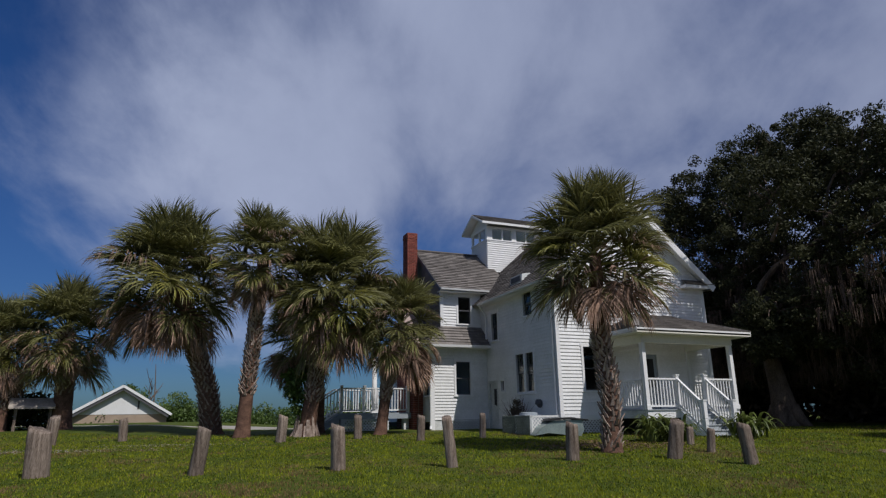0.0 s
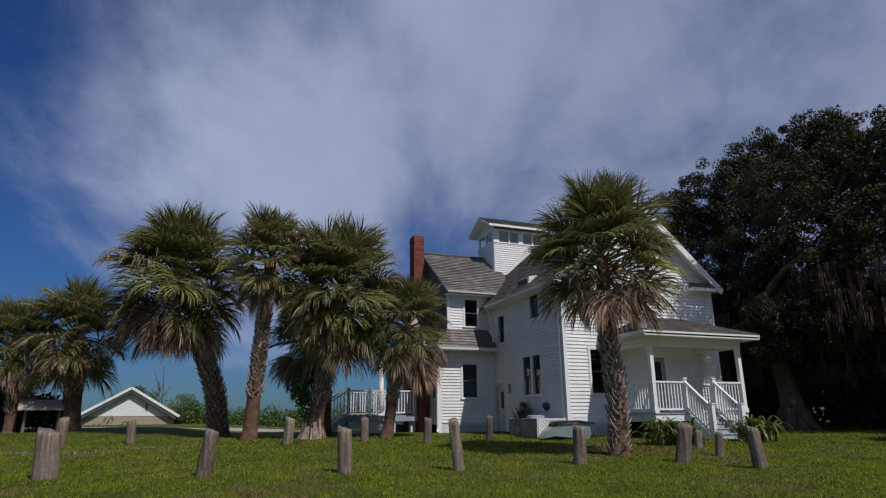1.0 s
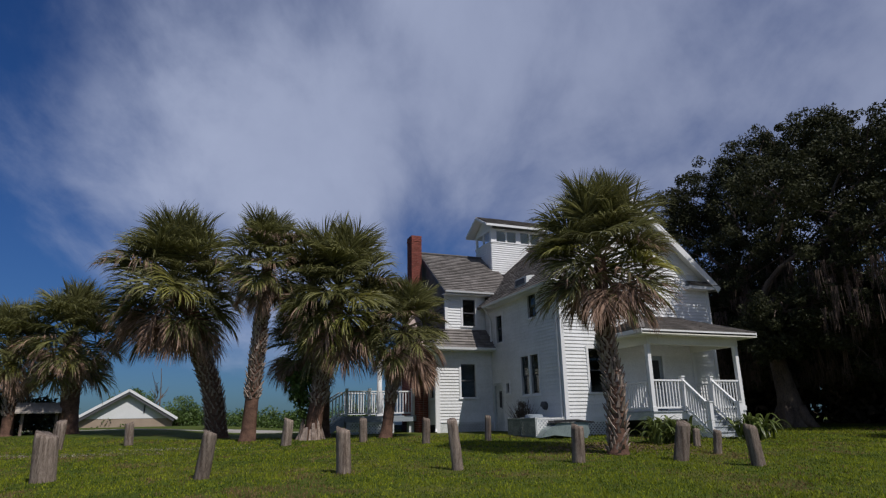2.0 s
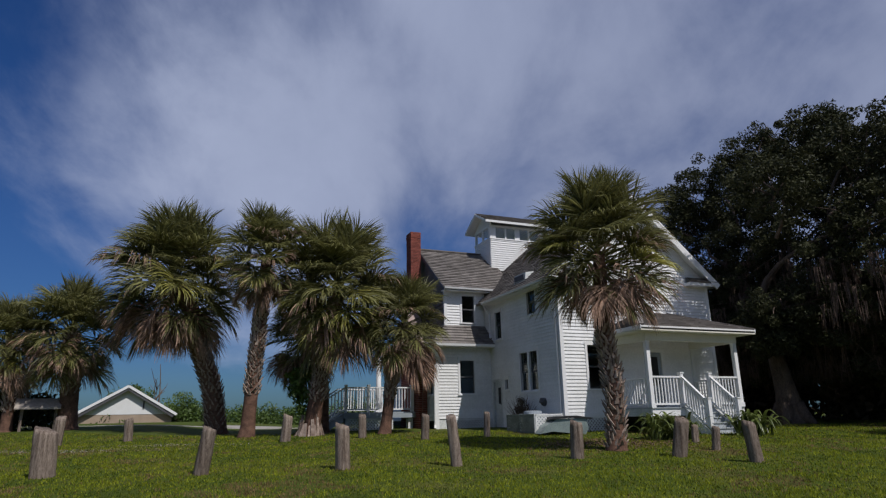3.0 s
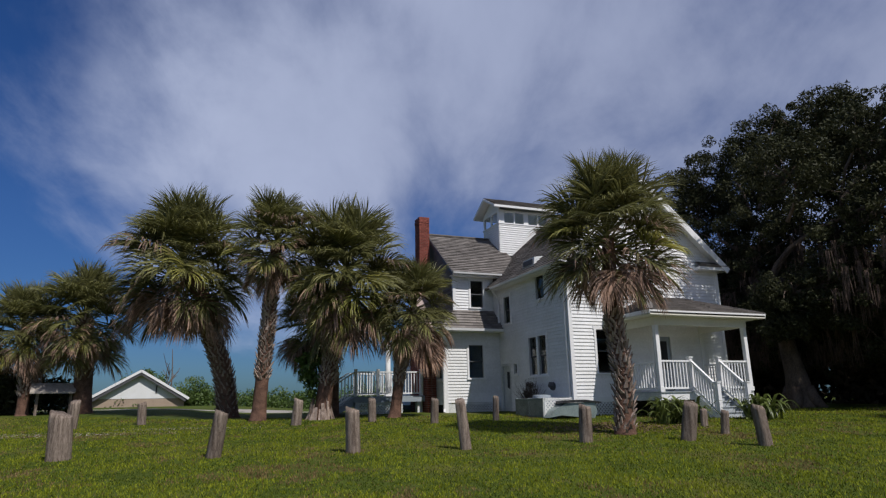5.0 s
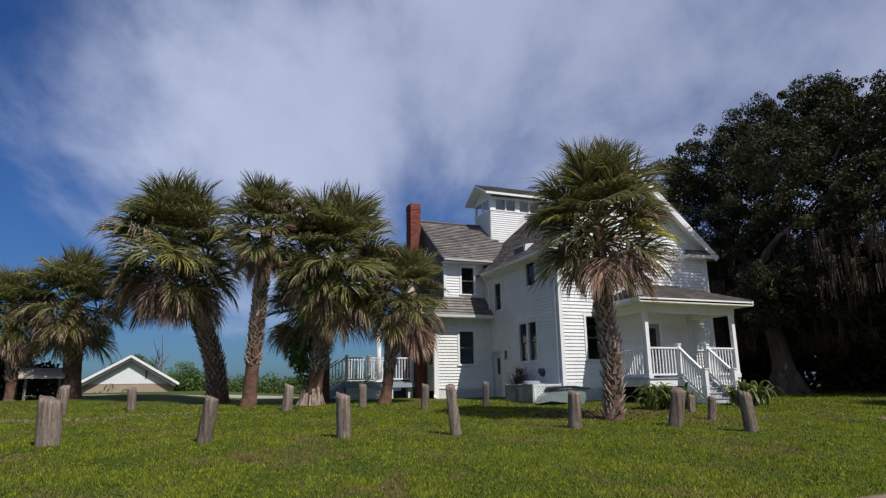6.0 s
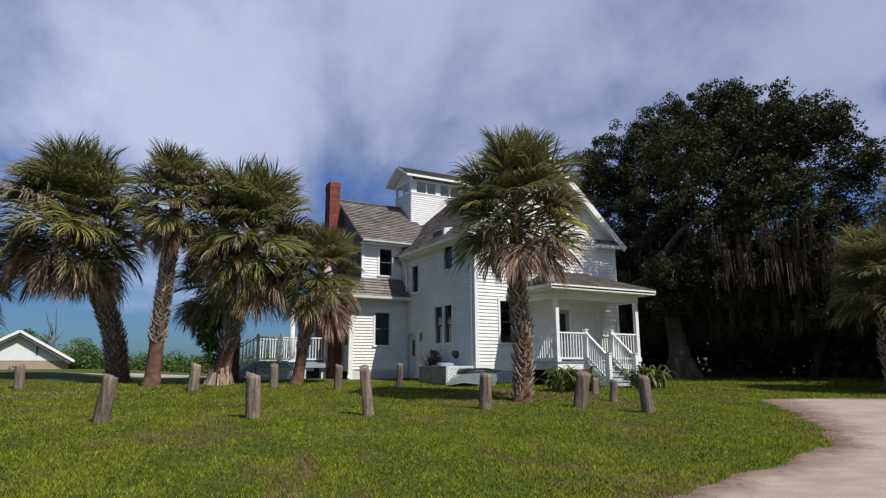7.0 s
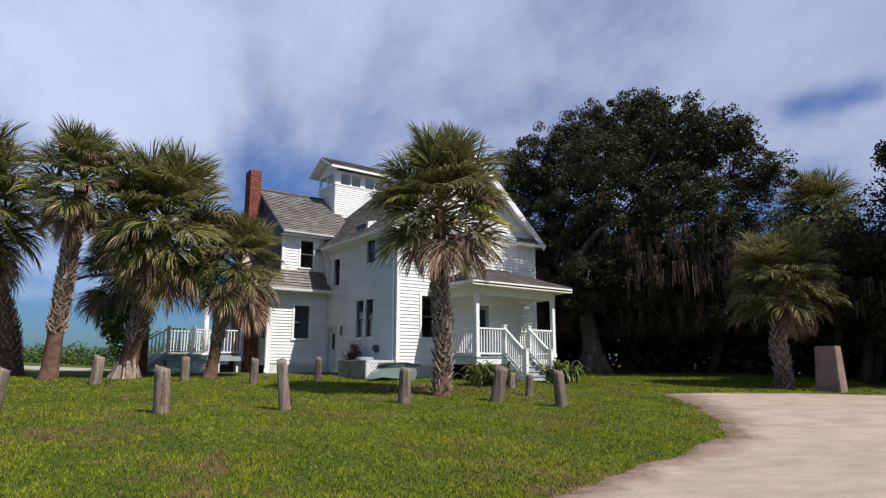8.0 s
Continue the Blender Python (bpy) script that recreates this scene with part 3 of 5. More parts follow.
def lattice(name, at, a0, a1, z0, z1, parent, gap=0.13, mat=None):
    """Crossed diagonal laths in a frame."""
    g = Geo()
    for sgn, o in ((1, 0.004), (-1, 0.018)):
        span = (a1 - a0) + (z1 - z0)
        k = -span
        while k < span:
            # the lath's middle line: z - z0 = sgn * (a - a0) + k, cut to the frame
            pts = []
            for a in (a0, a1):
                z = z0 + sgn * (a - a0) + k
                if z0 <= z <= z1:
                    pts.append((a, z))
            for z in (z0, z1):
                a = a0 + sgn * (z - z0 - k)
                if a0 < a < a1:
                    pts.append((a, z))
            if len(pts) >= 2:
                (p0, p1), w = (min(pts), max(pts)), 0.022
                d = Vector((p1[0] - p0[0], p1[1] - p0[1])).normalized() if p1 != p0 else None
                if d:
                    nx, nz = -d.y * w, d.x * w
                    c = [at(p[0] + s * nx, oo, p[1] + s * nz) for oo in (o + 0.01, o) for p, s in ((p0, -1), (p1, -1), (p1, 1), (p0, 1))]
                    g.add(c, [(0, 1, 2, 3), (7, 6, 5, 4), (0, 4, 5, 1), (2, 6, 7, 3)])
            k += gap
    for b in ((a0, a1, z0, z0 + 0.05), (a0, a1, z1 - 0.05, z1), (a0, a0 + 0.05, z0, z1), (a1 - 0.05, a1, z0, z1)):
        trim_box(g, at, *b, -0.005, 0.035)
    return part(name, g, mat or M_LATTICE, parent)


# main block, front gable
Z1, ZE, PEAK, MID, WIDE, DEEP = 1.46, 6.56, 9.66, 3.5, 7.0, 13.0
F, S, R, B = face_front(0.0), face_left(0.0), face_right(WIDE), (lambda a, out, z: (a, DEEP + out, z))
win_f = [(1.06, 1.86, 2.38, 3.92)]
door_f = (3.55, 4.35, 1.68, 3.72)
gable = lambda z: (MID * (z - ZE) / (PEAK - ZE), WIDE - MID * (z - ZE) / (PEAK - ZE))
clapboard_wall("wall_front", F, 0, WIDE, Z1, ZE, win_f + [door_f], gable, label="sunlit white clapboard gable wall")
win_s = [(1.63, 2.22, 2.38, 3.88), (2.36, 2.96, 2.38, 3.88), (4.45, 5.0, 4.66, 5.85), (1.56, 2.2, 5.28, 6.22)]
small_s = (4.04, 4.30, 2.52, 2.96)
door_s = (4.72, 5.38, 1.06, 2.9)
clapboard_wall("wall_side", S, 0, DEEP, 1.06, ZE, win_s + [small_s, door_s], label="shaded white clapboard side wall")
clapboard_wall("wall_side", R, 0, DEEP, Z1, ZE, label="white clapboard far side wall", single=False)
clapboard_wall("wall_back", B, 0, WIDE, Z1, ZE, (), gable, single=False)
for w in win_f:
    window(F, *w)
for w in win_s:
    window(S, *w, casing=0.07)
window(S, *small_s, casing=0.05, sash=False)
# front door with glass
door = part("door", Geo().box((door_f[0], 0.03, 1.68), (door_f[1], 0.08, 3.72)), M_GREY, house, "grey front door with a dark glass light")
part("pane", Geo().box((door_f[0] + 0.14, 0.018, 2.5), (door_f[1] - 0.14, 0.029, 3.55)), M_DARK, door)
g = Geo()
for b in ((door_f[0] - 0.1, door_f[0], 1.68, 3.72), (door_f[1], door_f[1] + 0.1, 1.68, 3.72), (door_f[0] - 0.12, door_f[1] + 0.12, 3.72, 3.84)):
    trim_box(g, F, *b, -0.08, 0.035)
part("door_frame", g, M_TRIM, door)
# side door
sd = part("side_door", Geo().box((0.03, door_s[0], door_s[2]), (0.08, door_s[1], door_s[3])), M_STAINED, house, "white side door with a narrow window")
part("pane", Geo().box((0.016, 4.84, 2.0), (0.029, 5.06, 2.66)), M_DARK, sd)
g = Geo()
for b in ((door_s[0] - 0.09, door_s[0], 1.06, 2.9), (door_s[1], door_s[1] + 0.09, 1.06, 2.9), (door_s[0] - 0.1, door_s[1] + 0.1, 2.9, 3.0)):
    trim_box(g, S, *b, -0.08, 0.035)
part("door_frame", g, M_STAINED, sd)
part("knob", Geo().tube([(-0.02, 4.8, 1.98), (0.03, 4.8, 1.98)], [0.035, 0.03], 8), M_DARK, sd)
# round vent
part("vent", Geo().tube([(-0.03, 1.28, 1.97), (-0.13, 1.28, 1.97), (-0.15, 1.28, 1.93)], [0.15, 0.16, 0.11], 16), M_SASH, house, "round dark wall vent")
# corner boards, water table
for a, b in (((-0.045, -0.045, Z1), (0.10, 0.08, ZE)), ((WIDE - 0.10, -0.045, Z1), (WIDE + 0.045, 0.08, ZE))):
    part("corner_board", Geo().box(a, b), M_TRIM, house)
part("skirt_board", Geo().box((0.1, -0.05, Z1 - 0.05), (WIDE - 0.1, 0.03, Z1 + 0.09)), M_TRIM, house)
# frieze under the side eave and rake boards
part("frieze", Geo().box((-0.035, 0.1, ZE - 0.26), (-0.004, 1.4, ZE - 0.02)), M_TRIM, house)
part("frieze", Geo().box((-0.035, 2.36, ZE - 0.26), (-0.004, 5.6, ZE - 0.02)), M_TRIM, house)
# foundation: lattice between piers
lattice("lattice", F, 0.12, 1.95, 0.86, Z1 - 0.05, house)
lattice("lattice", F, 6.25, 6.9, 0.9, Z1 - 0.05, house)
for u in (0.0, 1.98, 6.0, 6.75):
    part("pier", Geo().box((u, 0.03, 0.7), (u + 0.22, 0.3, Z1)), M_MORTAR, house)
part("floor", Geo().box((0.14, 0.14, Z1 - 0.2), (WIDE - 0.14, DEEP - 0.14, Z1)), M_INSIDE, house)
part("floor", Geo().box((0.14, 0.14, 4.45), (WIDE - 0.14, DEEP - 0.14, 4.6)), M_INSIDE, house)
# the void under the house stays dark: an added box carries the shade in its colour
part("underfloor_shade_box", Geo().box((0.4, 0.5, 0.6), (WIDE - 0.2, DEEP - 0.2, Z1 - 0.2)), M_INSIDE, house)

# main roof: slopes, rakes, returns
OV, OVR, FR, PK, PITCH = 0.42, 0.27, -0.4, 9.80, 0.885
eL, eR = PK - PITCH * (MID + OV), PK - PITCH * (MID + OVR)
shingle_roof("roof", (-OV, FR, eL), (-OV, 5.45, eL), (MID, 5.45, PK), (MID, FR, PK), label="grey-brown shingle main roof")
shingle_roof("roof", (-OV, 5.45, eL), (-OV, DEEP + 0.4, eL), (MID, DEEP + 0.4, PK), (MID, 5.45, PK))
shingle_roof("roof", (WIDE + OVR, DEEP + 0.4, eR), (WIDE + OVR, FR, eR), (MID, FR, PK), (MID, DEEP + 0.4, PK))
for s, over, ez in ((-1, OV, eL), (1, OVR, eR)):
    u0 = MID + s * (MID + over)
    trim_bar("rake_board", (u0, FR - 0.015, ez - 0.13), (MID, FR - 0.015, PK - 0.13), 0.045, 0.24)
    # soffit of the rake
    g = Geo()
    g.prism([(u0, FR + 0.01, ez - 0.09), (MID, FR + 0.01, PK - 0.09), (MID, FR + 0.01, PK - 0.11), (u0, FR + 0.01, ez - 0.11)], (0, -FR - 0.03, 0))
    part("soffit", g, M_TRIM, house)
    # boxed eave return across the corner
    ua, ub = (u0 + s * 0.06, MID + s * (MID - 1.15))
    g = Geo().box((min(ua, ub), FR, ez - 0.12), (max(ua, ub), 0.0, ez + 0.0))
    ret = part("eave_return", g, M_TRIM, house, "boxed white eave return")
    shingle_roof("return_roof", (ua, FR - 0.03, ez + 0.03), (ub, FR - 0.03, ez + 0.03), (ub + s * 0.15, -0.02, ez + 0.27), (ua, -0.02, ez + 0.27), parent=ret, thick=0.03)
part("ridge_cap", Geo().bar((MID, FR, PK + 0.01), (MID, 7.7, PK + 0.01), 0.24, 0.05), M_SHINGLE, house)
# soffits and gutters on the side eaves
part("soffit", Geo().box((-OV, FR + 0.03, eL - 0.12), (-0.0, 5.45, eL - 0.095)), M_TRIM, house)
g = Geo().prism([(-OV - 0.015, FR, eL - 0.09), (-OV - 0.015, FR, eL - 0.01), (-OV - 0.10, FR, eL - 0.015), (-OV - 0.08, FR, eL - 0.09)], (0, 5.8, 0))
part("gutter", g, M_TRIM, house, "white eave gutter")
part("soffit", Geo().box((WIDE, FR + 0.03, eR - 0.12), (WIDE + OVR, DEEP, eR - 0.095)), M_TRIM, house)
# downspouts
part("downspout", Geo().tube([(-OV - 0.05, 5.3, eL - 0.1), (-0.16, 5.45, eL - 0.42), (-0.08, 5.46, eL - 0.6), (-0.08, 5.46, 4.75)], [0.04] * 4, 8), M_TRIM, house)
part("downspout", Geo().tube([(-OV - 0.05, 0.12, eL - 0.1), (-0.12, 0.14, eL - 0.45), (-0.07, 0.14, eL - 0.6), (-0.07, 0.14, 1.1), (-0.25, 0.0, 0.98)], [0.04] * 5, 8), M_TRIM, house, "white downspout at the corner")

# little louvred vent on the side slope
rv = part("roof_vent", Geo().prism([(-0.02, 2.25, 6.70), (0.46, 2.25, 7.12), (0.02, 2.25, 7.04)], (0, 0.95, 0)), M_STAINED, house, "small boxed roof vent")
part("louvre", Geo().box((-0.035, 2.34, 6.77), (-0.005, 3.11, 6.98)), M_SASH, rv)

# side wing
WV, WU, WZ = 5.62, -2.57, 4.42
W, WL = face_front(WV), face_left(WU)
win_w = (-1.49, -0.83, 2.42, 3.84)
clapboard_wall("wing_wall", W, WU, 0.0, Z1 - 0.02, WZ, [win_w], label="white clapboard wing wall, half in shadow")
window(W, *win_w)
win_wl = (5.85, 6.42, 2.40, 3.80)
clapboard_wall("wing_wall", WL, WV, 12.4, Z1 - 0.02, WZ, [win_wl], label="shaded white clapboard end wall")
window(WL, *win_wl, casing=0.07)
for a, b in (((WU - 0.045, WV - 0.045, Z1 - 0.45), (WU + 0.10, WV + 0.09, WZ)), ((WU - 0.028, WV + 0.09, Z1 - 0.1), (WU + 0.05, 12.3, Z1 + 0.05))):
    part("corner_board", Geo().box(a, b), M_TRIM, house)
part("downspout", Geo().tube([(WU - 0.09, WV - 0.06, 4.2), (WU - 0.09, WV - 0.06, 1.2), (WU - 0.14, WV - 0.18, 1.06)], [0.045] * 3, 8), M_TRIM, house)
lattice("lattice", W, WU + 0.5, 0.0, 0.98, Z1 - 0.03, house)
part("pier", Geo().box((WU, WV, 0.8), (WU + 0.5, WV + 0.25, Z1)), M_STAINED, house)
# another added dark box, for the shade behind the wing's lattice
part("underfloor_shade_box", Geo().box((WU + 0.2, WV + 0.35, 0.6), (0, 12.2, Z1 - 0.2)), M_INSIDE, house)
part("floor", Geo().box((WU + 0.14, WV + 0.14, Z1 - 0.2), (0, 12.2, Z1 - 0.02)), M_INSIDE, house)
# skirt roof round the lower storey
UV, UU, UZ0, UZ1 = 6.1, -1.93, 5.35, 6.93
shingle_roof("skirt_roof", (WU - 0.35, 5.17, 4.47), (0.0, 5.17, 4.47), (0.0, UV, UZ0 + 0.05), (UU, UV, UZ0 + 0.05), label="narrow shingle skirt roof")
shingle_roof("skirt_roof", (WU - 0.35, 12.8, 4.47), (WU - 0.35, 5.17, 4.47), (UU, UV, UZ0 + 0.05), (UU, 12.0, UZ0 + 0.05))
part("soffit", Geo().box((WU - 0.35, 5.17, 4.36), (0.0, WV, 4.39)), M_TRIM, house)
part("soffit", Geo().box((WU - 0.35, WV, 4.36), (WU, 12.6, 4.39)), M_TRIM, house)
g = Geo().prism([(WU - 0.36, 5.16, 4.37), (WU - 0.36, 5.16, 4.48), (WU - 0.36, 5.07, 4.48), (WU - 0.36, 5.09, 4.38)], (2.9, 0, 0))
part("gutter", g, M_TRIM, house)
part("ceiling", Geo().box((WU + 0.14, WV + 0.14, 4.42), (0, 12.2, 4.46)), M_INSIDE, house)
# upper storey of the wing
U, UL = face_front(UV), face_left(UU)
win_u = (-1.12, -0.52, 5.52, 6.72)
clapboard_wall("upper_wall", U, UU, 0.0, UZ0, UZ1 + 0.1, [win_u], label="white clapboard upper wall, partly sunlit")
window(U, *win_u)
RV, RZ = 9.0, 9.52
part("corner_board", Geo().box((UU - 0.045, UV - 0.045, UZ0), (UU + 0.09, UV + 0.08, UZ1)), M_TRIM, house)
# its end wall is hung with dark shingles up to the gable
shingle_roof("shingled_end_wall", (UU - 0.03, 12.0, UZ0), (UU - 0.03, UV, UZ0), (UU, UV, UZ1), (UU, 12.0, UZ1), thick=0.10, label="dark shingle-hung end wall in shade")
part("gable_end", Geo().prism([(UU, UV, UZ1), (UU, 12.0, UZ1), (UU, RV, RZ - 0.15)], (0.1, 0, 0)), M_SHINGLE, house)
shingle_roof("wing_roof", (UU - 0.17, 5.72, 7.02), (1.6, 5.72, 7.02), (1.6, RV, RZ), (UU - 0.17, RV, RZ), label="grey-brown shingle wing roof")
shingle_roof("wing_roof", (1.6, 12.4, 7.02), (UU - 0.17, 12.4, 7.02), (UU - 0.17, RV, RZ), (1.6, RV, RZ))
part("ridge_cap", Geo().bar((UU - 0.17, RV, RZ + 0.015), (1.4, RV, RZ + 0.015), 0.24, 0.05), M_SHINGLE, house)
trim_bar("rake_board", (UU - 0.185, 5.72, 6.93), (UU - 0.185, RV, RZ - 0.09), 0.03, 0.15, mat=M_SASH)
g = Geo().prism([(UU - 0.17, 5.715, 6.93), (UU - 0.17, 5.715, 7.01), (UU - 0.17, 5.61, 7.01), (UU - 0.17, 5.63, 6.94)], (2.35, 0, 0))
part("gutter", g, M_TRIM, house, "white gutter on the wing eave")
part("soffit", Geo().box((UU - 0.17, 5.72, 6.87), (0.3, UV, 6.9)), M_TRIM, house)

# lookout on the roof
C0, C1, CV0, CV1, CS, CT = 1.28, 4.9, 7.76, 9.55, 10.06, 10.80
cupola = part("lookout", Geo().box((C0, CV0, 8.3), (C1, CV1, 8.4)), M_INSIDE, house, "white rooftop lookout with a band of windows")
CF, CL = face_front(CV0), face_left(C0)
clapboard_wall("wall_front", CF, C0, C1, 8.45, CS, parent=cupola, step=0.11)
clapboard_wall("wall_side", CL, CV0, CV1, 8.45, CS, parent=cupola, step=0.11)
part("wall_side", Geo().box((C1 - 0.1, CV0, 8.4), (C1, CV1, CT)), M_WHITE, cupola)
part("wall_back", Geo().box((C0, CV1 - 0.1, 8.4), (C1, CV1, CS)), M_WHITE, cupola)
part("sill", Geo().box((C0 - 0.05, CV0 - 0.05, CS), (C1 + 0.05, CV1 + 0.05, CS + 0.06)), M_TRIM, cupola)
part("lintel", Geo().box((C0 - 0.02, CV0 - 0.02, CT - 0.12), (C1 + 0.02, CV1 + 0.02, CT)), M_TRIM, cupola)
for i, (a, w) in enumerate(((C0, 0.30), (2.12, 0.06), (2.68, 0.26), (3.46, 0.06), (4.06, 0.22), (C1 - 0.2, 0.2))):
    part("mullion", Geo().box((a - 0.01, CV0 - 0.015, CS + 0.06), (a + w, CV0 + 0.08, CT - 0.12)), M_TRIM, cupola)
for a, w in ((CV0 + 0.08, 0.1), (8.6, 0.10), (CV1 - 0.15, 0.15)):
    part("mullion", Geo().box((C0 - 0.012, a, CS + 0.06), (C0 + 0.08, a + w, CT - 0.12)), M_TRIM, cupola)
for a0, a1 in ((1.58, 2.12), (2.18, 2.68), (2.94, 3.46), (3.52, 4.06), (4.28, 4.7)):
    p = part("pane", Geo().box((a0, CV0 + 0.03, CS + 0.06), (a1, CV0 + 0.04, CT - 0.12)), M_CLEAR, cupola)
    p.visible_shadow = False
for a0, a1 in ((7.94, 8.6), (8.7, 9.4)):
    for u in (C0 + 0.03, ):
        p = part("pane", Geo().box((u, a0, CS + 0.06), (u + 0.01, a1, CT - 0.12)), M_CLEAR, cupola)
        p.visible_shadow = False
CR, cm, CE = 11.58, 8.55, 10.93
for s, e in ((-1, CV0 - 0.40), (1, CV1 + 0.30)):
    ez = CE if s < 0 else CR - (CR - CE) * (e - cm) / (cm - CV0 + 0.40)
    a, b = ((C0 - 0.42, e, ez), (C1 + 0.42, e, ez))
    shingle_roof("lookout_roof", *((a, b) if s < 0 else (b, a)), *(((C1 + 0.42, cm, CR), (C0 - 0.42, cm, CR)) if s < 0 else ((C0 - 0.42, cm, CR), (C1 + 0.42, cm, CR))), parent=cupola, thick=0.04)
    part("fascia", Geo().box((C0 - 0.43, e - 0.02, ez - 0.13), (C1 + 0.43, e + 0.02, ez - 0.02)), M_TRIM, cupola)
    part("rake_board", Geo().bar((C0 - 0.43, e, ez - 0.08), (C0 - 0.43, cm, CR - 0.08), 0.03, 0.10), M_TRIM, cupola)
    part("soffit", Geo().prism([(C0 - 0.41, e, ez - 0.06), (C0 - 0.41, cm, CR - 0.06), (C0 - 0.41, cm, CR - 0.085), (C0 - 0.41, e, ez - 0.085)], (C1 - C0 + 0.8, 0, 0)), M_TRIM, cupola)
part("gable", Geo().prism([(C0, CV0, CT), (C0, CV1, CT), (C0, CV1, CT + 0.05), (C0, cm, CR - 0.10), (C0, CV0, CE + 0.0)], (0.08, 0, 0)), M_WHITE, cupola)

# chimney
chimney = part("chimney", Geo().box((-2.64, 8.52, 4.0), (-2.17, 9.13, 10.16)).box((-3.0, 6.65, 0.7), (-2.56, 8.95, 4.6)).prism([(-3.0, 6.65, 4.6), (-3.0, 8.95, 4.6), (-3.0, 8.95, 6.2), (-3.0, 8.5, 6.2)], (0.44, 0, 0)), M_MORTAR, house, "weathered red brick chimney")
rnd = random.Random(77)
brick_mesh = {}


def brick(dx, dy, at):
    key = (round(dx, 3), round(dy, 3))
    if key not in brick_mesh:
        brick_mesh[key] = fix(Geo().box((0, 0, 0), (dx, dy, 0.062)).mesh("brick", M_BRICK))
    part("brick", brick_mesh[key], None, chimney, m=Matrix.Translation(at))


z, k = 7.35, 0
while z < 10.2:
    cap = 0.02 if 9.93 < z < 10.1 else 0.0
    off = 0.0 if k % 2 == 0 else 0.105
    for i in range(3):
        a0 = max(-2.66, -2.66 + i * 0.21 - off)
        a1 = min(-2.15, -2.66 + (i + 1) * 0.21 - off - 0.012)
        if a1 - a0 > 0.03:
            brick(a1 - a0, 0.05, (a0, 8.495 - cap + rnd.uniform(-0.003, 0.003), z))
    for i in range(4):
        a0 = max(8.55, 8.55 + i * 0.21 - off)
        a1 = min(9.15, 8.55 + (i + 1) * 0.21 - off - 0.012)
        if a1 - a0 > 0.03:
            brick(0.05, a1 - a0, (-2.665 - cap + rnd.uniform(-0.003, 0.003), a0, z))
    z += 0.075
    k += 1
part("chimney_cap", Geo().box((-2.67, 8.49, 10.18), (-2.14, 9.16, 10.23)), M_BRICK, chimney)
# the wide foot of the stack is in shade between palms: joined courses
g = Geo()
for k in range(50):
    z = 0.9 + 0.075 * k
    off = 0.0 if k % 2 else 0.105
    for i in range(12):
        a0, a1 = max(6.64, 6.64 + i * 0.21 - off), min(8.96, 6.64 + (i + 1) * 0.21 - off - 0.012)
        if a1 - a0 > 0.03:
            g.box((-3.016, a0, z), (-2.98, a1, z + 0.063))
    for i in range(2):
        g.box((-3.01 + i * 0.22, 6.634, z), (-3.01 + i * 0.22 + 0.2, 6.66, z + 0.063))
part("brick_foot", g, M_BRICK, chimney, "shaded red brick foot", kind="stuff")

# ---- front porch ----
# darker lattice for the unlit side panel: its shade is put into the colour
M_SHADELAT = material("shaded_lattice", (0.25, 0.265, 0.225), 0.8, (0.13, 0.14, 0.115), 3, 30, 0.1)
porch = thing("front_porch", H0, "white front porch with hipped roof, square posts and stairs", "porch")
PV, PU0, PU1, PF = -2.1, 1.98, 5.82, 1.68


def porch_post(u, v, z0, z1, parent, w=0.14):
    p = part("post", Geo().box((u - w / 2, v - w / 2, z0), (u + w / 2, v + w / 2, z1)), M_TRIM, parent)
    part("base", Geo().box((u - w / 2 - 0.02, v - w / 2 - 0.02, z0), (u + w / 2 + 0.02, v + w / 2 + 0.02, z0 + 0.14)), M_TRIM, p)
    return p


def railing(a, b, z0, z1, parent, h=0.0, top=0.08, n=None):
    """Rails and square balusters between a and b (u, v), on a line that may slope by h."""
    a, b = Vector((*a, z0)), Vector((*b, z0 + h))
    up = Vector((0, 0, z1 - z0))
    part("top_rail", Geo().bar(a + up, b + up, 0.085, 0.055), M_TRIM, parent)
    part("bottom_rail", Geo().bar(a + Vector((0, 0, top + 0.03)), b + Vector((0, 0, top + 0.03)), 0.06, 0.06), M_TRIM, parent)
    d = (b - a).to_2d().length
    n = n or max(2, round(d / 0.125))
    for i in range(1, n):
        p = a.lerp(b, i / n)
        part("baluster", Geo().box((p.x - 0.018, p.y - 0.018, p.z + top + 0.05), (p.x + 0.018, p.y + 0.018, p.z + up.z - 0.02)), M_TRIM, parent)


# floor boards run out from the wall
for i in range(27):
    u = PU0 - 0.08 + i * 0.1474
    part("floor_board", Geo().box((u, PV - 0.10, PF - 0.03), (u + 0.140, 0.0, PF)), M_STEP, porch)
part("floor_beam", Geo().box((PU0 - 0.06, PV - 0.06, PF - 0.27), (PU1 + 0.06, PV + 0.02, PF - 0.03)), M_TRIM, porch)
part("floor_beam", Geo().box((PU0 - 0.06, PV + 0.02, PF - 0.27), (PU0 + 0.02, -0.03, PF - 0.03)), M_STAINED, porch)
part("floor_beam", Geo().box((PU1 - 0.02, PV + 0.02, PF - 0.27), (PU1 + 0.06, -0.03, PF - 0.03)), M_TRIM, porch)
for u in (PU0, PU1):
    part("pier", Geo().box((u - 0.10, PV - 0.02, 0.55), (u + 0.10, PV + 0.2, PF - 0.27)), M_STAINED, porch)
    porch_post(u, PV, PF, 3.86, porch)
    part("half_post", Geo().box((u - 0.06, -0.10, PF), (u + 0.06, -0.026, 3.86)), M_TRIM, porch)
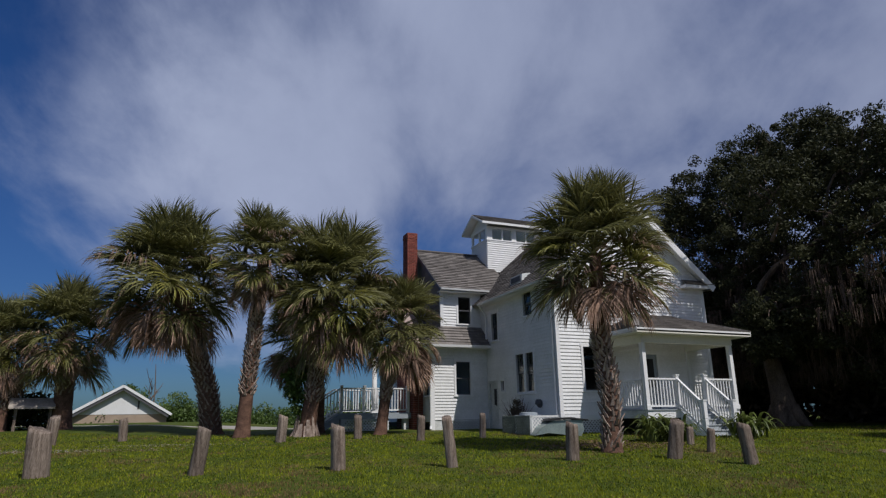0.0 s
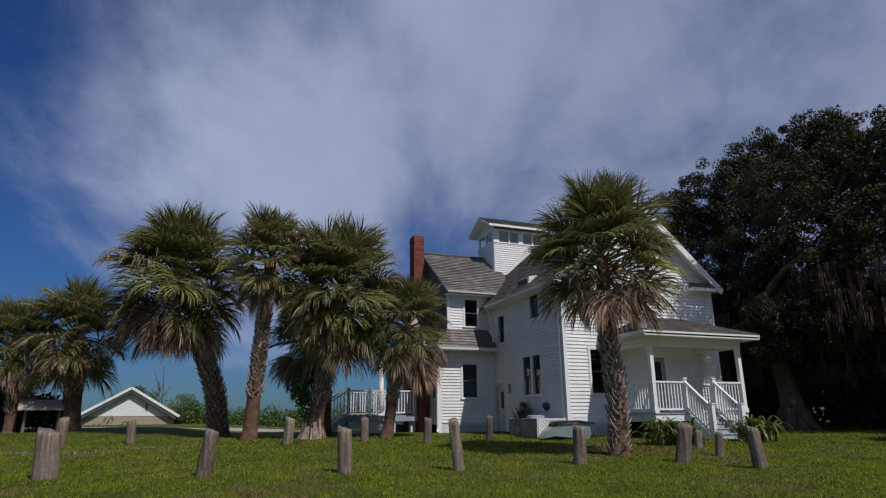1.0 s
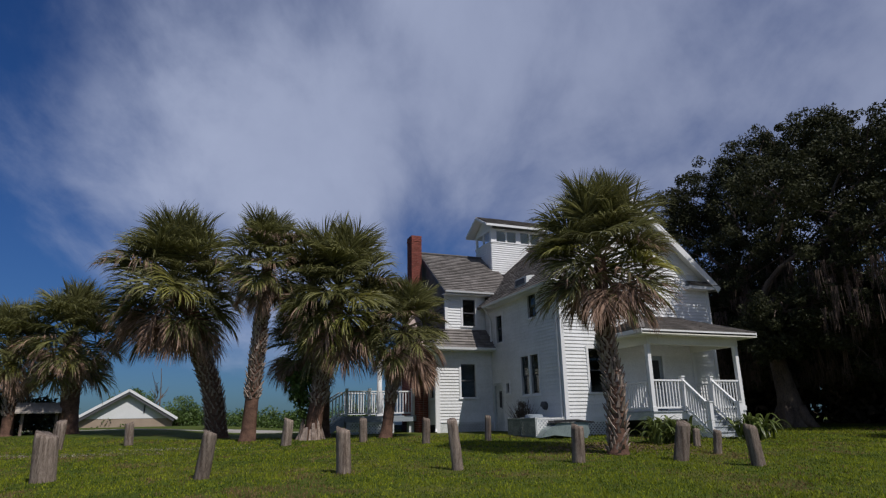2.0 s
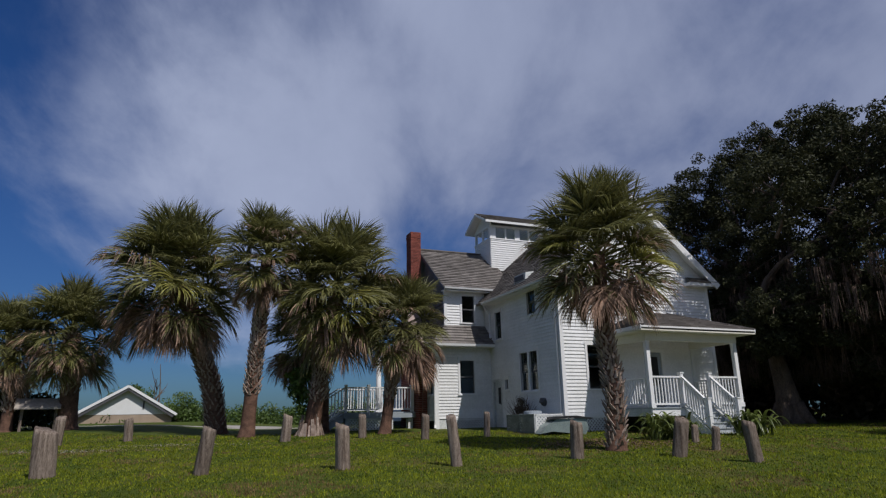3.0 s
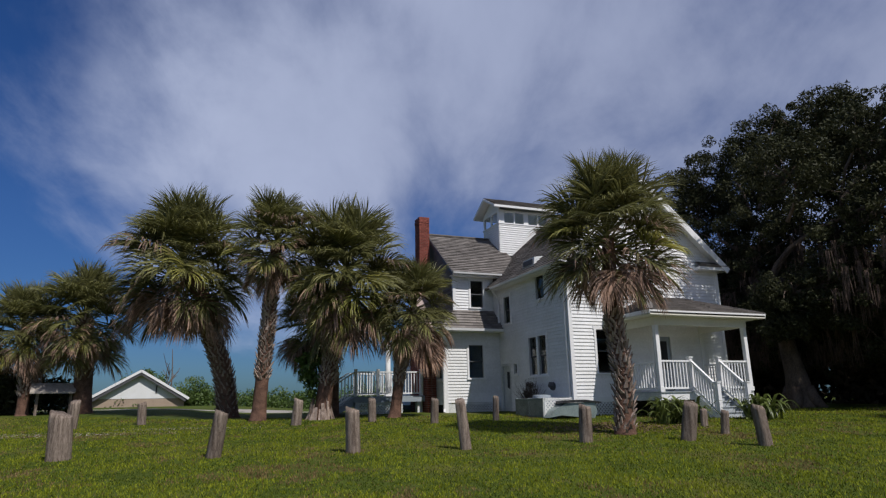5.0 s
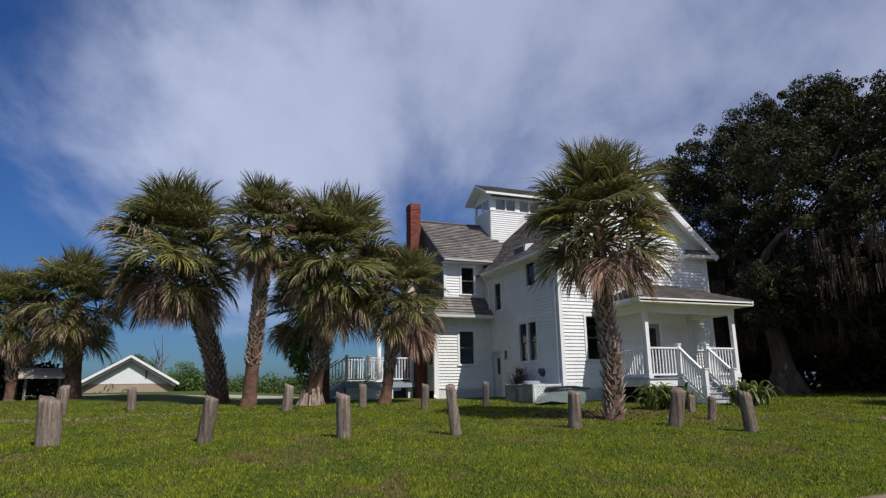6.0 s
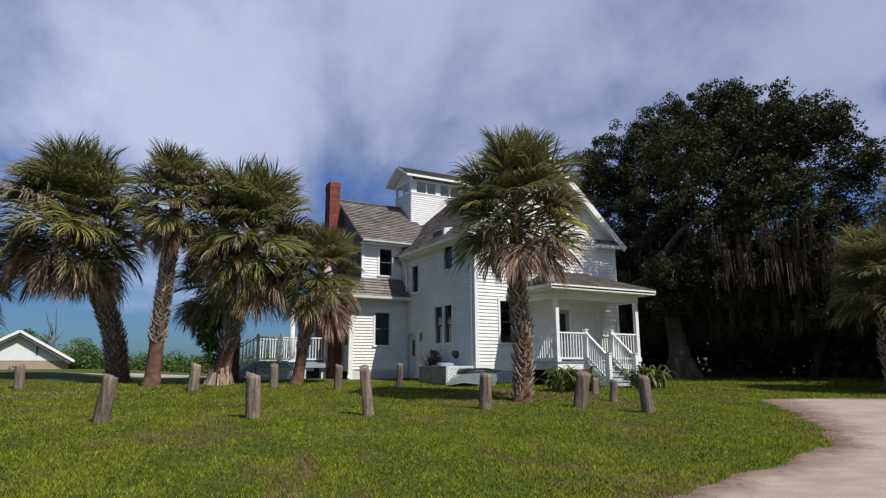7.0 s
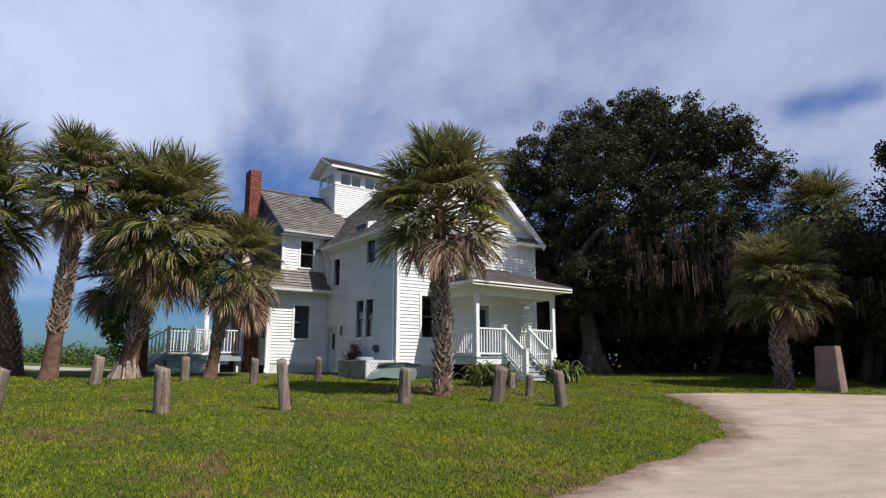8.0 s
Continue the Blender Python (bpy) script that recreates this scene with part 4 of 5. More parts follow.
for a, b in (((PU0 - 0.08, PV - 0.09, 3.86), (PU1 + 0.08, PV + 0.09, 4.135)), ((PU0 - 0.08, PV + 0.09, 3.86), (PU0 + 0.08, -0.03, 4.135)), ((PU1 - 0.08, PV + 0.09, 3.86), (PU1 + 0.08, -0.03, 4.135))):
    part("roof_beam", Geo().box(a, b), M_CEIL, porch)
PE0, PE1, PEV, PEZ = 1.42, 6.42, -2.6, 4.31
part("porch_ceiling", Geo().box((PE0, PEV, 4.14), (PE1, -0.03, 4.18)), M_CEIL, porch)
part("ceiling_light", Geo().tube([(3.9, -1.5, 4.14), (3.9, -1.5, 4.06)], [0.16, 0.12], 14), M_SASH, porch, "small dark ceiling light")
T0, T1, TZ = 3.55, 4.9, 5.2
shingle_roof("porch_roof", (PE0, PEV, PEZ), (PE1, PEV, PEZ), (T1, -0.02, TZ), (T0, -0.02, TZ), parent=porch, label="grey-brown shingle hipped porch roof")
shingle_roof("porch_roof", (PE0, -0.03, PEZ), (PE0, PEV, PEZ), (T0, -0.02, TZ), (T0, -0.02, TZ), parent=porch)
shingle_roof("porch_roof", (PE1, PEV, PEZ), (PE1, -0.03, PEZ), (T1, -0.02, TZ), (T1, -0.02, TZ), parent=porch)
for a, b in (((PE0, PEV - 0.02, 4.235), (PE1, PEV + 0.015, PEZ - 0.02)), ((PE0 - 0.02, PEV, 4.19), (PE0 + 0.015, -0.03, PEZ)), ((PE1 - 0.015, PEV, 4.19), (PE1 + 0.02, -0.03, PEZ))):
    part("fascia", Geo().box(a, b), M_TRIM, porch)
for a in ((PE0, PEV, PEZ + 0.02), (PE1, PEV, PEZ + 0.02)):
    t = (T0 if a[0] == PE0 else T1, -0.02, TZ + 0.02)
    part("hip_cap", Geo().bar(a, t, 0.2, 0.03), M_SHINGLE, porch)
# rails
SU0, SU1, SV = 3.28, 4.52, -3.2
railing((PU0 + 0.07, PV), (SU0 - 0.06, PV), PF, PF + 0.99, porch)
railing((SU1 + 0.06, PV), (PU1 - 0.07, PV), PF, PF + 0.99, porch)
railing((PU0, PV + 0.07), (PU0, -0.10), PF, PF + 0.96, porch)
railing((PU1, PV + 0.07), (PU1, -0.10), PF, PF + 0.96, porch)
for u in (SU0, SU1):
    n = part("newel", Geo().box((u - 0.06, PV - 0.06, PF), (u + 0.06, PV + 0.06, PF + 1.10)), M_TRIM, porch)
    part("cap", Geo().box((u - 0.08, PV - 0.08, PF + 1.10), (u + 0.08, PV + 0.08, PF + 1.14)), M_TRIM, n)
    n = part("newel", Geo().box((u - 0.065, SV - 0.065, 0.5), (u + 0.065, SV + 0.065, 1.92)), M_TRIM, porch)
    part("cap", Geo().box((u - 0.085, SV - 0.085, 1.92), (u + 0.085, SV + 0.085, 1.955)), M_TRIM, n)
    railing((u, PV - 0.06), (u, SV + 0.065), PF, PF + 0.98, porch, h=-0.80, top=0.10, n=9)
    part("stringer", Geo().prism([(u - 0.02, PV - 0.06, PF - 0.03), (u - 0.02, PV - 0.06, PF - 0.36), (u - 0.02, SV + 0.1, 0.58), (u - 0.02, SV - 0.1, 0.80)], (0.04, 0, 0)), M_TRIM, porch)
for i in range(6):
    z, v = PF - 0.165 * (i + 1), PV - 0.06 - 0.205 * i
    part("tread", Geo().box((SU0 + 0.025, v - 0.25, z - 0.035), (SU1 - 0.025, v, z)), M_STEP, porch)
    part("riser", Geo().box((SU0 + 0.03, v - 0.012, z), (SU1 - 0.03, v + 0.008, z + 0.13)), M_STEP, porch)
part("step_pad", Geo().box((SU0 - 0.02, SV - 0.42, 0.5), (SU1 + 0.12, SV - 0.07, 0.72)), M_STEP, porch, "grey bottom step")

# ---- side deck ----
deck = thing("side_deck", H0, "raised grey side deck with white railing and stairs", "deck")
DV, DZ, DU0, DU1 = 7.0, 1.76, -6.08, -3.02
for i in range(19):
    v = DV + i * 0.146
    part("floor_board", Geo().box((DU0, v, DZ - 0.03), (DU1, v + 0.14, DZ)), M_STEP, deck)
part("rim_board", Geo().box((DU0, DV - 0.04, DZ - 0.24), (DU1, DV, DZ - 0.005)), M_GREY, deck)
part("rim_board", Geo().box((DU0 - 0.04, DV - 0.04, DZ - 0.24), (DU0, DV + 2.7, DZ - 0.005)), M_GREY, deck)
lattice("lattice", face_front(DV + 0.05), DU0 + 0.05, -4.0, 0.95, DZ - 0.25, deck, mat=M_STAINED)
part("pier", Geo().box((-3.3, DV + 0.1, 0.8), (-3.08, DV + 0.4, DZ - 0.24)), M_STAINED, deck)
part("pier", Geo().box((DU0 + 0.05, DV + 0.1, 0.8), (DU0 + 0.25, DV + 0.4, DZ - 0.24)), M_STAINED, deck)
for u, w, m in ((-3.13, 0.13, M_TRIM), (-5.06, 0.10, M_TRIM), (DU0 + 0.05, 0.10, M_TRIM)):
    n = part("post", Geo().box((u - w / 2, DV + 0.02, DZ), (u + w / 2, DV + 0.02 + w, DZ + 1.08)), m, deck)
    part("cap", Geo().box((u - w / 2 - 0.015, DV + 0.005, DZ + 1.08), (u + w / 2 + 0.015, DV + 0.035 + w, DZ + 1.12)), m, n)
railing((-5.01, DV + 0.07), (-3.20, DV + 0.07), DZ, DZ + 1.0, deck)
railing((DU0 + 0.1, DV + 0.07), (-5.11, DV + 0.07), DZ, DZ + 1.0, deck)
railing((DU0 + 0.05, DV + 1.35), (-3.1, DV + 2.6), DZ, DZ + 1.0, deck)
# stairs down to the grass
for i in range(4):
    u, z = DU0 - 0.04 - 0.25 * i, DZ - 0.17 * (i + 1)
    part("tread", Geo().box((u - 0.28, DV + 0.05, z - 0.035), (u, DV + 1.3, z)), M_STEP, deck)
    part("riser", Geo().box((u - 0.012, DV + 0.06, z), (u + 0.006, DV + 1.29, z + 0.14)), M_STEP, deck)
for v in (DV + 0.03, DV + 1.32):
    part("stringer", Geo().prism([(DU0 - 0.04, v - 0.02, DZ - 0.03), (DU0 - 0.04, v - 0.02, DZ - 0.4), (DU0 - 1.0, v - 0.02, 0.92), (DU0 - 1.2, v - 0.02, 1.0)], (0, 0.04, 0)), M_GREY, deck)
    part("newel", Geo().box((DU0 - 1.15, v - 0.05, 0.85), (DU0 - 1.05, v + 0.05, 2.12)), M_TRIM, deck)
    railing((DU0, v), (DU0 - 1.08, v), DZ, DZ + 1.0, deck, h=-0.68, n=8)
# its round column
c = part("column", Geo().tube([(-4.36, 8.0, DZ), (-4.36, 8.0, 2.6), (-4.36, 8.0, 4.05)], [0.115, 0.115, 0.095], 18), M_TRIM, deck, smooth=True)
part("base", Geo().box((-4.50, 7.86, DZ), (-4.22, 8.14, DZ + 0.08)), M_TRIM, c)

# ---- along the side wall ----
ac = thing("lattice_enclosure", H0, "white lattice screen round an air conditioner", "screen")
lattice("lattice_panel", face_left(-1.22), 0.02, 1.98, 0.92, 1.54, ac, gap=0.10, mat=M_SHADELAT)
lattice("lattice_panel", face_front(0.0), -1.20, -0.12, 0.92, 1.54, ac)
for u, v in ((-1.2, 0.03), (-1.2, 1.0), (-1.2, 1.97), (-0.14, 0.03)):
    part("post", Geo().box((u - 0.04, v - 0.04, 0.85), (u + 0.04, v + 0.04, 1.56)), M_STAINED, ac)
unit = thing("air_conditioner", H0 @ pose(-0.62, 1.15, 0.95), "grey outdoor air conditioner with a round top grille", "air conditioner")
part("casing", Geo().box((-0.36, -0.36, 0.0), (0.36, 0.36, 0.62)), M_GREY, unit)
part("fan_cover", Geo().tube([(0, 0, 0.62), (0, 0, 0.70), (0, 0, 0.72)], [0.33, 0.32, 0.2], 20), M_GREY, unit)
# a withered shrub against the wall
rnd = random.Random(5)
shrub = thing("withered_shrub", H0 @ pose(-0.35, 2.5, 0.98), "dark withered shrub against the side wall", "shrub")
g = Geo()
for i in range(160):
    a, e = rnd.uniform(0, 6.28), rnd.uniform(0.8, 1.55)
    l = rnd.uniform(0.8, 1.5)
    d = Vector((math.cos(a) * math.cos(e) * 0.7, math.sin(a) * math.cos(e), math.sin(e)))
    g.tube([(0, 0, 0), d * l * 0.5, d * l + Vector((0, 0, -0.1))], [0.012, 0.008, 0.003], 4, False)
part("twigs", g, M_OAK_BARK, shrub, kind="stuff")
# grey-green bin with a dark lid
M_BIN = material("dull_grey_green_metal", (0.30, 0.36, 0.34), 0.4, (0.18, 0.22, 0.21), 3, 25, 0.15, 0.5, metal=0.3)
bin_ = thing("garden_bin", Matrix.Translation((4.1, 21.15, height(4.1, 21.15))) @ Euler((0, 0, radians(8))).to_matrix().to_4x4(), "low grey-green metal bin with a dark overhanging lid", "bin")
part("body", Geo().prism([(-0.95, 0, 0.05), (-0.75, 0, 0.28), (-0.35, 0, 0.5), (0.65, 0, 0.52), (0.72, 0, 0.2), (0.6, 0, 0.0), (-0.5, 0, 0.12)], (0, 0.7, 0)), M_BIN, bin_)
part("lid", Geo().prism([(-0.50, -0.06, 0.50), (-0.42, -0.06, 0.58), (0.3, -0.06, 0.61), (0.85, -0.06, 0.53), (0.84, -0.06, 0.49), (0.3, -0.06, 0.545)], (0, 0.82, 0)), M_DARK, bin_)
for x in (-0.75, 0.5):
    part("foot", Geo().box((x, 0.08, -0.12), (x + 0.1, 0.6, 0.2)), M_DARK, bin_)


PALMS = [
    # base, trunk points, heart, width, seed, label, options
    ((4.27, 16.04), [(4.34, 16.04, 2.1), (4.22, 16.04, 3.4), (4.24, 16.03, 4.6)], (4.24, 16.03, 5.68), 4.4, 21, "sunlit cabbage palm with rough trunk and hanging brown fronds", dict(skirt=0.9, fall=124, r0=0.21, r1=0.16, boots=(0.03, 0.56), fronds=88, dead=0.36, yellow=0.25)),
    ((-2.1, 23.4), [(-1.89, 23.42, 2.52), (-1.76, 23.43, 3.34)], (-1.4, 23.45, 4.97), 3.75, 22, "low cabbage palm with yellowing fronds beside the side deck", dict(skirt=1.1, fall=138, yellow=0.36, r0=0.2, r1=0.15)),
    ((-4.78, 23.3), [(-4.54, 23.35, 2.57), (-4.3, 23.41, 4.02)], (-3.93, 23.46, 6.32), 5.58, 23, "broad cabbage palm with flared foot and many dead fronds", dict(skirt=1.0, fall=138, r0=0.3, r1=0.22, fronds=104, dead=0.36, roots=True)),
    ((-4.63, 25.04), [(-4.68, 25.0, 2.65), (-5.05, 24.97, 3.75)], (-5.5, 24.93, 4.75), 3.67, 24, "dark cabbage palm standing in the shade of another", dict(skirt=1.1, dead=0.45)),
    ((-6.93, 22.9), [(-6.84, 22.91, 2.59), (-6.74, 22.91, 4.21), (-6.65, 22.91, 5.68)], (-6.56, 22.92, 7.46), 4.02, 25, "tall slim cabbage palm with bare lower trunk", dict(skirt=0.95, dead=0.38, yellow=0.3, r0=0.25, r1=0.2, boots=(0.22, 0.9))),
    ((-8.93, 25.5), [(-9.12, 25.28, 2.73), (-9.6, 25.05, 4.16), (-9.8, 24.82, 5.4)], (-10.75, 24.6, 7.15), 5.81, 26, "tall leaning cabbage palm with a thick stubbly trunk", dict(skirt=1.15, fall=138, r0=0.4, r1=0.27, fronds=100, dead=0.34, yellow=0.26, boots=(0.03, 0.6))),
    ((-15.1, 26.0), [(-15.14, 25.9, 3.07), (-15.1, 25.8, 3.85)], (-15.28, 25.7, 5.15), 4.69, 27, "full cabbage palm near the low outbuilding", dict(r0=0.36, r1=0.27)),
    ((-17.0, 25.2), [(-17.1, 25.2, 3.06)], (-17.44, 25.2, 4.66), 3.88, 28, "cabbage palm beside dark undergrowth", dict()),
    ((16.07, 17.03), [(15.99, 16.95, 1.5), (15.86, 16.88, 2.15)], (16.1, 16.8, 4.05), 3.77, 29, "squat cabbage palm by the stone marker", dict(skirt=0.8, fall=112, r0=0.22, r1=0.18, boots=(0.05, 0.8), dead=0.16)),
    ((22.74, 22.4), [(22.94, 22.15, 4.48)], (23.22, 21.9, 8.1), 3.98, 30, "tall cabbage palm rising out of the dark woods", dict(skirt=0.8, dead=0.1)),
]
for base, path, heart, diam, seed, label, opt in PALMS:
    cabbage_palm(base, path, heart, diam, seed, label, **opt)

# ---- trees ----


def leaf_cloud(lobes, n_clumps, per, size, spread, seed, shell=0.45, flat=0.75):
    """Leaves in loose clumps over the lobes (x, y, z, r): arrays of vertices and quads."""
    rs = np.random.RandomState(seed)
    lob = np.array(lobes)
    wt = lob[:, 3] ** 2
    pick = rs.choice(len(lob), n_clumps, p=wt / wt.sum())
    d = rs.normal(size=(n_clumps, 3))
    d /= np.linalg.norm(d, axis=1)[:, None]
    rad = rs.uniform(0, 1, n_clumps) ** shell
    c = lob[pick, :3] + d * (rad * lob[pick, 3] * rs.uniform(0.82, 1.12, n_clumps))[:, None] * np.array([1, 1, 0.92])
    cs = rs.uniform(0.6, 1.35, n_clumps) * spread
    q = rs.normal(size=(n_clumps * per, 3))
    q *= (rs.uniform(0, 1, len(q)) ** 0.33 / np.linalg.norm(q, axis=1))[:, None]
    p = np.repeat(c, per, 0) + q * np.repeat(cs, per)[:, None] * np.array([1, 1, flat])
    n = len(p)
    a = rs.normal(size=(n, 3))
    a /= np.linalg.norm(a, axis=1)[:, None]
    b = np.cross(a, rs.normal(size=(n, 3)))
    b /= np.linalg.norm(b, axis=1)[:, None]
    s = (rs.uniform(0.65, 1.3, n) * size)[:, None]
    v = np.stack([p - a * s, p + b * s * 0.42, p + a * s, p - b * s * 0.42], 1).reshape(-1, 3)
    return v


def quad_mesh(name, v, mat, k=4):
    me = bpy.data.meshes.new(name)
    n = len(v) // k
    me.vertices.add(len(v))
    me.vertices.foreach_set("co", np.asarray(v, np.float32).ravel())
    me.loops.add(n * k)
    me.loops.foreach_set("vertex_index", np.arange(n * k, dtype=np.int32))
    me.polygons.add(n)
    me.polygons.foreach_set("loop_start", np.arange(0, n * k, k, dtype=np.int32))
    me.polygons.foreach_set("loop_total", np.full(n, k, np.int32))
    me.materials.append(mat)
    me.update(calc_edges=True)
    return me


def limb(g, a, b, r0, r1, rnd, bend=0.12, n=6):
    a, b = Vector(a), Vector(b)
    ln = (b - a).length
    off = Vector((rnd.uniform(-1, 1), rnd.uniform(-1, 1), rnd.uniform(-0.2, 1))) * bend * ln
    pts = [a.lerp(b, s / n) + off * math.sin(math.pi * s / n) for s in range(n + 1)]
    g.tube(pts, [r0 + (r1 - r0) * (s / n) ** 0.8 for s in range(n + 1)], 8, True, 0.10, rnd)


v = leaf_cloud([(0, 0, 0.35, 0.32), (0.02, 0, 0.75, 0.24), (0.0, 0.03, 1.1, 0.14)], 60, 26, 0.045, 0.14, 31)
part("leaves", quad_mesh("leaves", v, M_OAK_BARK), None, shrub, "dark brown withered leaves", kind="stuff")
OAK = [
    (12.8, 31.5, 11.2, 2.4), (14.5, 30.7, 12.2, 2.6), (16.0, 28.8, 13.1, 2.3), (17.1, 25.9, 12.7, 2.3), (17.6, 23.0, 11.3, 2.2),
    (18.1, 21.4, 11.2, 1.3), (19.1, 20.5, 9.2, 1.2), (14.7, 30.6, 8.8, 3.2), (16.0, 26.6, 8.8, 3.3), (16.7, 22.5, 7.4, 2.9),
    (18.3, 21.2, 6.7, 2.1), (13.8, 32.2, 6.5, 2.9), (15.5, 29.1, 5.2, 2.6), (17.0, 25.9, 5.2, 2.6), (18.2, 22.6, 4.5, 2.3),
    (18.4, 26.2, 10.7, 2.7), (17.0, 24.7, 13.2, 1.2), (15.7, 27.9, 14.0, 1.1), (18.7, 20.9, 10.8, 0.8), (19.2, 19.7, 9.3, 0.6),
    (13.4, 30.2, 4.5, 1.9), (14.5, 27.4, 4.0, 1.5), (15.9, 26.0, 3.8, 1.5), (17.0, 24.1, 3.6, 1.5), (14.2, 28.7, 6.3, 2.4),
    (12.6, 22.0, 9.7, 1.45), (13.4, 24.0, 5.3, 1.5), (14.8, 23.7, 5.2, 1.6), (13.0, 24.8, 4.5, 1.25), (13.6, 24.9, 4.9, 1.3),
]
CANOPY = [
    (21.5, 20.9, 5.2, 2.3), (21.8, 19.1, 5.3, 2.0), (21.7, 17.7, 5.3, 2.4), (22.6, 15.9, 6.5, 3.0), (21.7, 22.2, 3.9, 2.3),
    (22.4, 20.0, 4.2, 2.5), (22.7, 18.0, 3.8, 2.6), (23.3, 15.2, 4.1, 2.8), (19.9, 23.5, 5.4, 2.4), (25.5, 14.0, 6.5, 3.0),
]
WALL = [
    (12.9, 33.6, 2.8, 2.0), (15.1, 32.0, 2.0, 2.0), (17.1, 30.3, 2.7, 2.0), (18.9, 28.5, 1.9, 1.9), (20.4, 26.7, 2.6, 1.9), (21.6, 24.9, 1.9, 1.9),
    (22.7, 23.1, 2.5, 1.8), (23.5, 21.5, 1.9, 1.8), (24.1, 19.8, 2.4, 1.8), (24.6, 18.3, 1.8, 1.7), (24.9, 16.7, 2.3, 1.7), (25.4, 15.0, 1.8, 1.7),
    (14.0, 35.0, 4.8, 2.2), (17.5, 33.0, 4.8, 2.4), (20.5, 30.0, 4.8, 2.4), (23.0, 26.5, 4.6, 2.4), (11.0, 35.5, 3.4, 2.0), (27.0, 17.0, 4.0, 3.0),
]
rnd = random.Random(11)
oz = height(14.2, 25.7)
oak = thing("live_oak", pose(14.2, 25.7, oz), "huge dark live oak hung with grey moss beside the house", "tree")
OO = Vector((14.2, 25.7, oz))
g = Geo()
g.tube([(-0.2, 0, -0.3), (-0.2, 0, 0.25), (-0.3, 0.05, 1.4), (-0.5, 0.1, 3.0), (-0.7, 0.2, 4.6)], [0.78, 0.56, 0.38, 0.26, 0.22], 16, True, 0.10, rnd)
for a in (0.2, 1.5, 2.6, 3.9, 5.2):
    q = Vector((math.cos(a), math.sin(a), 0))
    g.tube([q * 0.3 + Vector((-0.2, 0, 0.7)), q * 0.6 + Vector((-0.2, 0, 0.18)), q * 1.0 + Vector((-0.2, 0, -0.12))], [0.28, 0.22, 0.08], 7, True, 0.1, rnd)
part("trunk", g, M_OAK_BARK, oak, "thick leaning grey trunk", smooth=True)
fork = Vector((-0.9, 0.2, 4.4))
for n, (x, y, z, r) in enumerate(OAK):
    g = Geo()
    end = Vector((x, y, z)) - OO
    mid = fork.lerp(end, 0.5) + Vector((rnd.uniform(-0.6, 0.6), rnd.uniform(-0.6, 0.6), 0.5))
    if n % 3 == 0:
        limb(g, fork, mid, 0.12, 0.08, rnd, 0.2)
    limb(g, mid, end, 0.075, 0.03, rnd, 0.25)
    for k in range(7):
        d = Vector((rnd.uniform(-1, 1), rnd.uniform(-1, 1), rnd.uniform(-0.6, 1))).normalized()
        limb(g, mid.lerp(end, rnd.uniform(0.5, 1)), end + d * r * 0.95, 0.04, 0.012, rnd, n=4)
    part("branchwork", g, M_OAK_BARK, oak, kind="stuff")
v = leaf_cloud(OAK, 2500, 125, 0.078, 0.42, 3, 0.32) - np.array(OO)
part("crown", quad_mesh("crown", v, M_OAK_LEAF), None, oak, "dense dark green leaves with gaps of sky", kind="stuff")


def moss_mesh(lobes, n, seed, zmin, o):
    rs = np.random.RandomState(seed)
    out = []
    for i in range(n):
        x, y, z, r = lobes[rs.randint(len(lobes))]
        a = rs.uniform(0, 6.28)
        q = rs.uniform(0.3, 1.0) * r
        px, py, pz = x + math.cos(a) * q, y + math.sin(a) * q, z - r * rs.uniform(0.1, 0.9)
        ln = rs.uniform(0.5, 1.5)
        if pz - ln < zmin:
            continue
        for k in range(9):
            ox, oy = rs.normal(0, 0.07, 2)
            l = ln * rs.uniform(0.5, 1.0)
            t = rs.uniform(0, 3.14)
            w = 0.018
            dx, dy = math.cos(t) * w, math.sin(t) * w
            sx, sy = rs.normal(0, 0.06, 2)
            out += [(px + ox - dx, py + oy - dy, pz), (px + ox + dx, py + oy + dy, pz), (px + ox + sx + dx * 0.4, py + oy + sy + dy * 0.4, pz - l), (px + ox + sx - dx * 0.4, py + oy + sy - dy * 0.4, pz - l)]
    return np.array(out) - np.array(o)


part("hanging_moss", quad_mesh("hanging_moss", moss_mesh(OAK[7:15] + OAK[20:25], 2400, 5, 2.4, OO), M_MOSS), None, oak, "grey-brown strands of hanging moss", kind="stuff")

# the dark woods behind and beside it
v = leaf_cloud(CANOPY, 1500, 85, 0.085, 0.55, 8, 0.35)
tagged(new("woods_canopy", quad_mesh("woods_canopy", v, M_OAK_LEAF)), "dark canopy of mixed trees at the edge of the woods", "trees", kind="stuff")
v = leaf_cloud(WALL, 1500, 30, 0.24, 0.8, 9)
tagged(new("undergrowth", quad_mesh("undergrowth", v, M_WOODS)), "undergrowth whose dark brown leaf colour carries the deep shade under the trees", "bushes", kind="stuff")
tagged(new("hanging_moss", quad_mesh("hanging_moss", moss_mesh(CANOPY, 260, 6, 2.6, (0, 0, 0)), M_MOSS)), "grey moss hanging from the edge of the woods", "moss", kind="stuff")
for i, (x, y, z, r) in enumerate(CANOPY):
    g = Geo()
    bx, by = x + rnd.uniform(-0.8, 0.8), y + 1.5 + rnd.uniform(-0.5, 0.5)
    limb(g, (bx, by, height(bx, by) - 0.2), (x, y, z), 0.22, 0.10, rnd, 0.05)
    tagged(new("tree_trunk", fix(g.mesh("tree_trunk", M_OAK_BARK, True))), "dark slender tree trunk at the edge of the woods", "tree trunk", "trunks of the woods")

